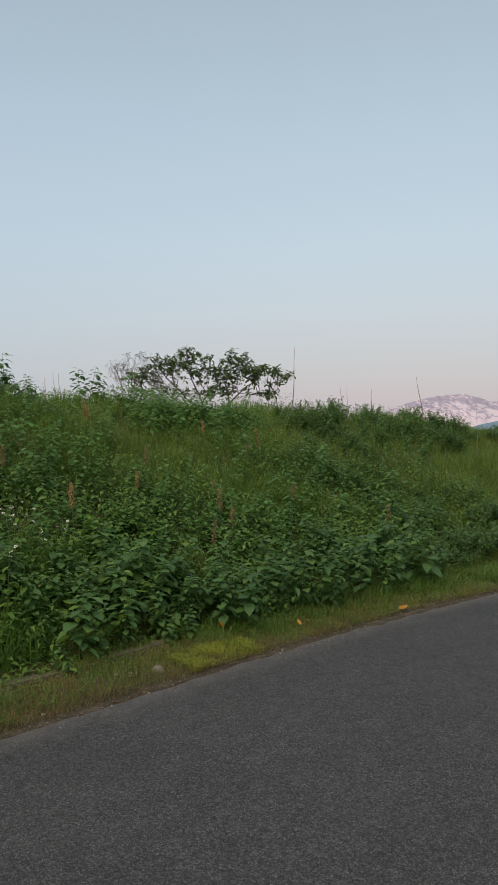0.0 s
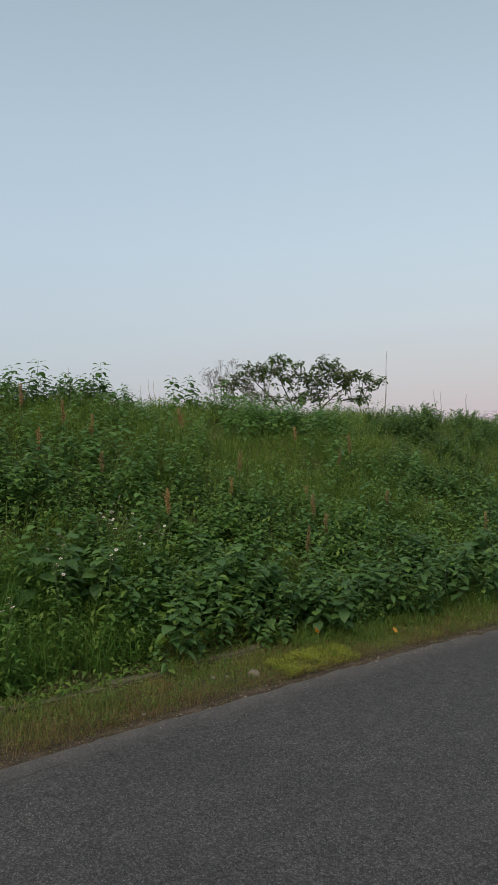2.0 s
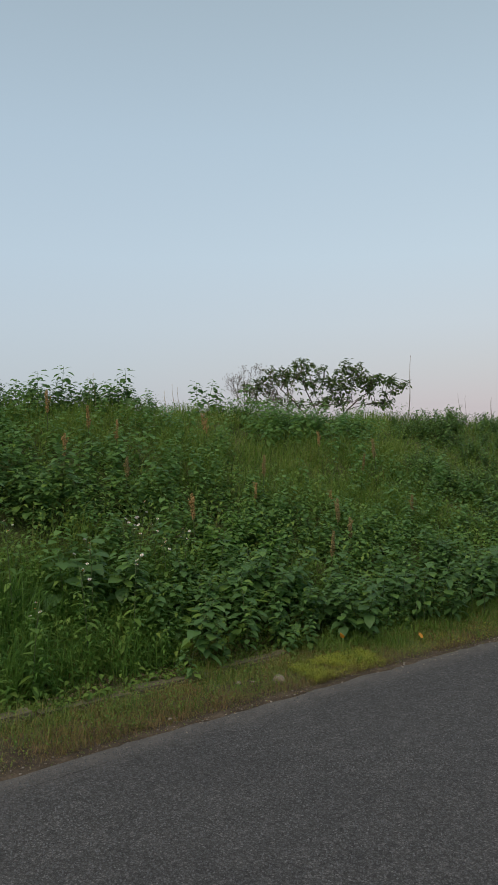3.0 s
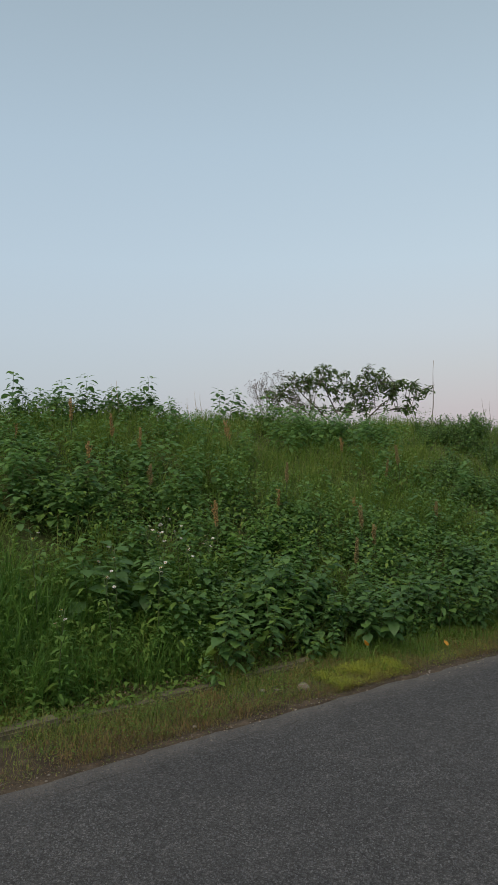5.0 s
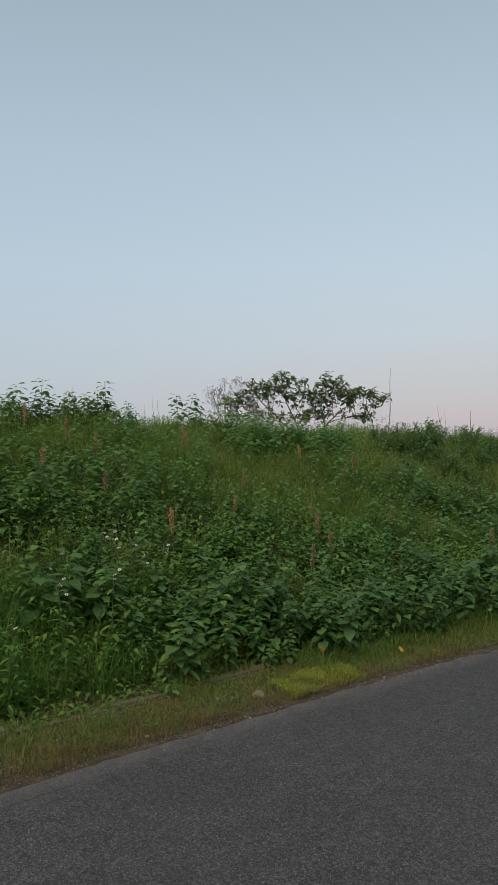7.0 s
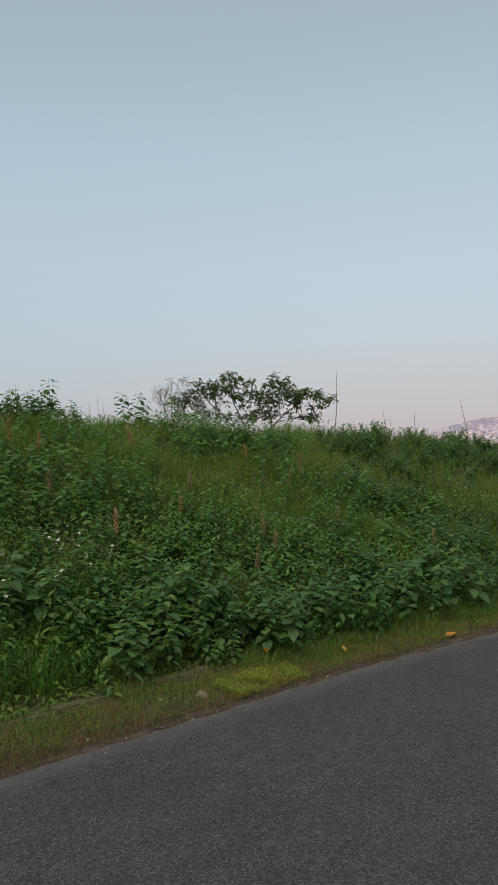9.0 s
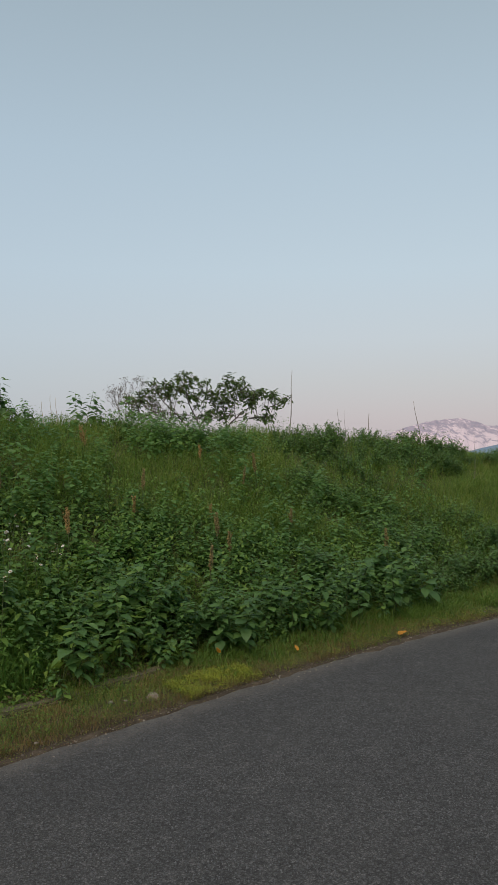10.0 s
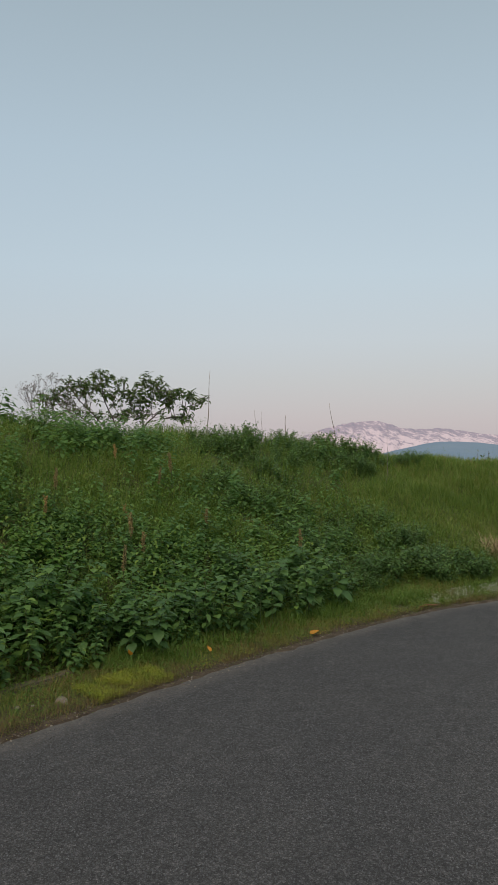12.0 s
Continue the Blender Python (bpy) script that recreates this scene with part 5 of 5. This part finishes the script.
def spray(rng, n, size):
    """A spray of leaflets round the last part of a twig."""
    yaw = np.arange(n) * 2.4 + np.array([rng.uniform(-0.3, 0.3) for _ in range(n)])
    pitch = np.array([rng.uniform(-0.75, 0.75) for _ in range(n)])
    sz = np.array([size * rng.uniform(0.65, 1.15) for _ in range(n)])
    along = np.linspace(-0.07, 0.015, n)
    mats = turns(0.012 * np.cos(yaw), 0.012 * np.sin(yaw), along, yaw, pitch, np.array([rng.uniform(-0.5, 0.5) for _ in range(n)]), sz)
    return raw_mesh("leaf_spray", *strewn(leaf([(0.0, 0.03), (0.2, 0.11), (0.5, 0.20), (0.75, 0.16), (1.0, 0.0)], 0.10, 0.25), mats), M_TREE)


def small_tree(rng):
    base = np.array([-0.52, 12.0, float(land(-0.52, 12.0)) - 0.05])
    tree = tagged(new("small_tree"), "low spreading tree with sprays of drooping dark green leaves", "tree")
    sprays = [spray(rng, rng.randint(7, 10), rng.uniform(0.075, 0.098)) for _ in range(8)]
    joints = []
    for lx, lz, wide, high, number in LOBES[:5]:
        f = np.linspace(0, 1, 9)[:, None]
        tip = np.array([lx, 12.0 + rng.uniform(-0.25, 0.25), lz + high * 0.3])
        line = base + [rng.uniform(-0.12, 0.12), rng.uniform(-0.1, 0.1), 0] + (tip - base) * np.hstack([f ** 0.85, f, f ** 0.9])
        line[1:-1] += np.array([[rng.uniform(-0.025, 0.025), rng.uniform(-0.03, 0.03), rng.uniform(-0.012, 0.012)] for _ in range(7)])
        part("stem", raw_mesh("stem", *tube(line, np.linspace(0.015, 0.005, 9), 6), M_BARK), tree)
        joints += list(line[2:])
    ends = []
    for lx, lz, wide, high, number in LOBES:
        for _ in range(number):
            a, r = rng.uniform(0, 2 * math.pi), rng.random() ** 0.55
            e = np.array([lx + wide * r * math.cos(a), 12.0 + rng.uniform(-0.9, 0.9) * max(wide, 0.15), lz + high * r * math.sin(a)])
            if math.sin(a) < -0.5 and rng.random() < 0.5:
                e[2] += high * 0.8
            ends.append(e)
    ends.sort(key=lambda e: abs(e[0] + 0.52) + abs(e[2] - 2.0))
    for q, e in enumerate(ends):
        near, best = None, 9
        for p in joints:
            d = np.linalg.norm((e - p) * [1, 1, 0.8]) + (0.25 if p[2] > e[2] - 0.03 else 0)
            if d < best:
                near, best = p, d
        joints.append(near + (e - near) * 0.7)
        f = np.linspace(0, 1, 5)[:, None]
        line = near + (e - near) * np.hstack([f, f, f ** 0.8])
        part("limb", raw_mesh("limb", *tube(line, np.linspace(0.0055, 0.0025, 5), 4), M_BARK), tree)
        ob = part("leaf_spray", sprays[q % 8], tree)
        ob.matrix_basis = Matrix.Translation(e) @ Euler((rng.uniform(-0.35, 0.35), rng.uniform(-0.35, 0.35), rng.uniform(0, 6.28))).to_matrix().to_4x4() @ Matrix.Scale(rng.uniform(0.75, 1.15), 4)
    return tree


small_tree(random.Random(21))

# ---------------------------------------------------------------- far right: clover in flower, dead brush, bushes beyond the crest
x, y, s = scatter(1700, (2.75, 4.6), (0.08, 0.34), lambda x, y, s: np.clip(fnoise(x * 3, y * 3, 2) * 2.6 - 0.7, 0, 1))
k = len(x)
m = turns(x, y, land(x, y) + RNG.uniform(0.03, 0.09, k), RNG.uniform(0, 6.28, k), RNG.uniform(-0.3, 0.3, k), np.zeros(k), RNG.uniform(0.005, 0.0095, k))
thing("clover_flowers", raw_mesh("clover_flowers", *strewn(pebble(8, 0.9), m), M_PETAL), "white clover heads beside the asphalt", "flowers", kind="stuff")
mat_of("clover_leaves", "low green clover beside the asphalt", "ground cover", 2.5, 5.8, 0.06, 0.5, 6000, 0.012, 0.024, M_SMALL, OVAL_LEAF, 0.07)
x, y, s = scatter(1600, (4.52, 5.5), (0.95, 1.45))
k = len(x)
g = blades(x, y, land(x, y), RNG.uniform(0.12, 0.34, k), RNG.uniform(0.004, 0.009, k), RNG.uniform(0, 6.28, k), RNG.uniform(0.3, 0.9, k), RNG.uniform(0.1, 0.7, k))
thing("dead_brush", raw_mesh("dead_brush", *g, M_STRAW), "patch of dead rusty brown brush at the foot of the slope", "brush", kind="stuff")


def far_bush(x, y, z, wide, rng):
    top = tagged(new("bush"), "dark leafy bush beyond the crest of the bank", "bush", "bushes beyond the crest")
    top.location = (x, y, float(land(x, y)) - 0.05)
    tall = z - float(land(x, y))
    pieces, mats = [], []
    for _ in range(14):
        tip = np.array([rng.uniform(-0.5, 0.5) * wide, rng.uniform(-0.4, 0.4) * wide, tall * rng.uniform(0.8, 1.0)])
        f = np.linspace(0, 1, 5)[:, None]
        line = tip * np.hstack([f, f, f ** 0.8])
        pieces.append(tube(line, np.linspace(0.012, 0.004, 5), 4))
        for k_ in range(26):
            g = rng.uniform(0.3, 1.0)
            p = tip * [g, g, g ** 0.8] + [rng.uniform(-0.1, 0.1), rng.uniform(-0.1, 0.1), rng.uniform(-0.08, 0.04)]
            mats.append((*p, rng.uniform(0, 6.28), rng.uniform(-0.8, 0.3), rng.uniform(-0.4, 0.4), rng.uniform(0.06, 0.12)))
    a = np.array(mats)
    part("stem", raw_mesh("stem", *join(pieces), M_BARK), top)
    part("foliage", raw_mesh("foliage", *strewn(SIMPLE, turns(*a.T)), M_TREE), top)
    return top


far_bush(8.58, 21.2, 1.84, 0.7, random.Random(2))
far_bush(9.2, 21.2, 1.86, 0.8, random.Random(3))


# ---------------------------------------------------------------- far end of the verge: a red-brown stick and a pale stone
stick = thing("stick", raw_mesh("stick", *tube([(-0.13, -0.02, 0.0), (-0.04, 0.012, 0.006), (0.05, 0.0, 0.004), (0.13, 0.03, 0.0)], [0.006, 0.008, 0.007, 0.004], 6), M_STICK), "short reddish brown dry stick beside the asphalt", "stick")
stick.location, stick.rotation_euler = (2.62, 7.56, 0.035), (0, 0, 0.25)
slab = thing("stone", rounded_stone((0.22, 0.16, 0.07), 6.0), "flat pale stone in the grass beside the clover", "stone")
slab.location, slab.rotation_euler = (3.93, 8.82, 0.07), (0.05, 0.0, 0.4)
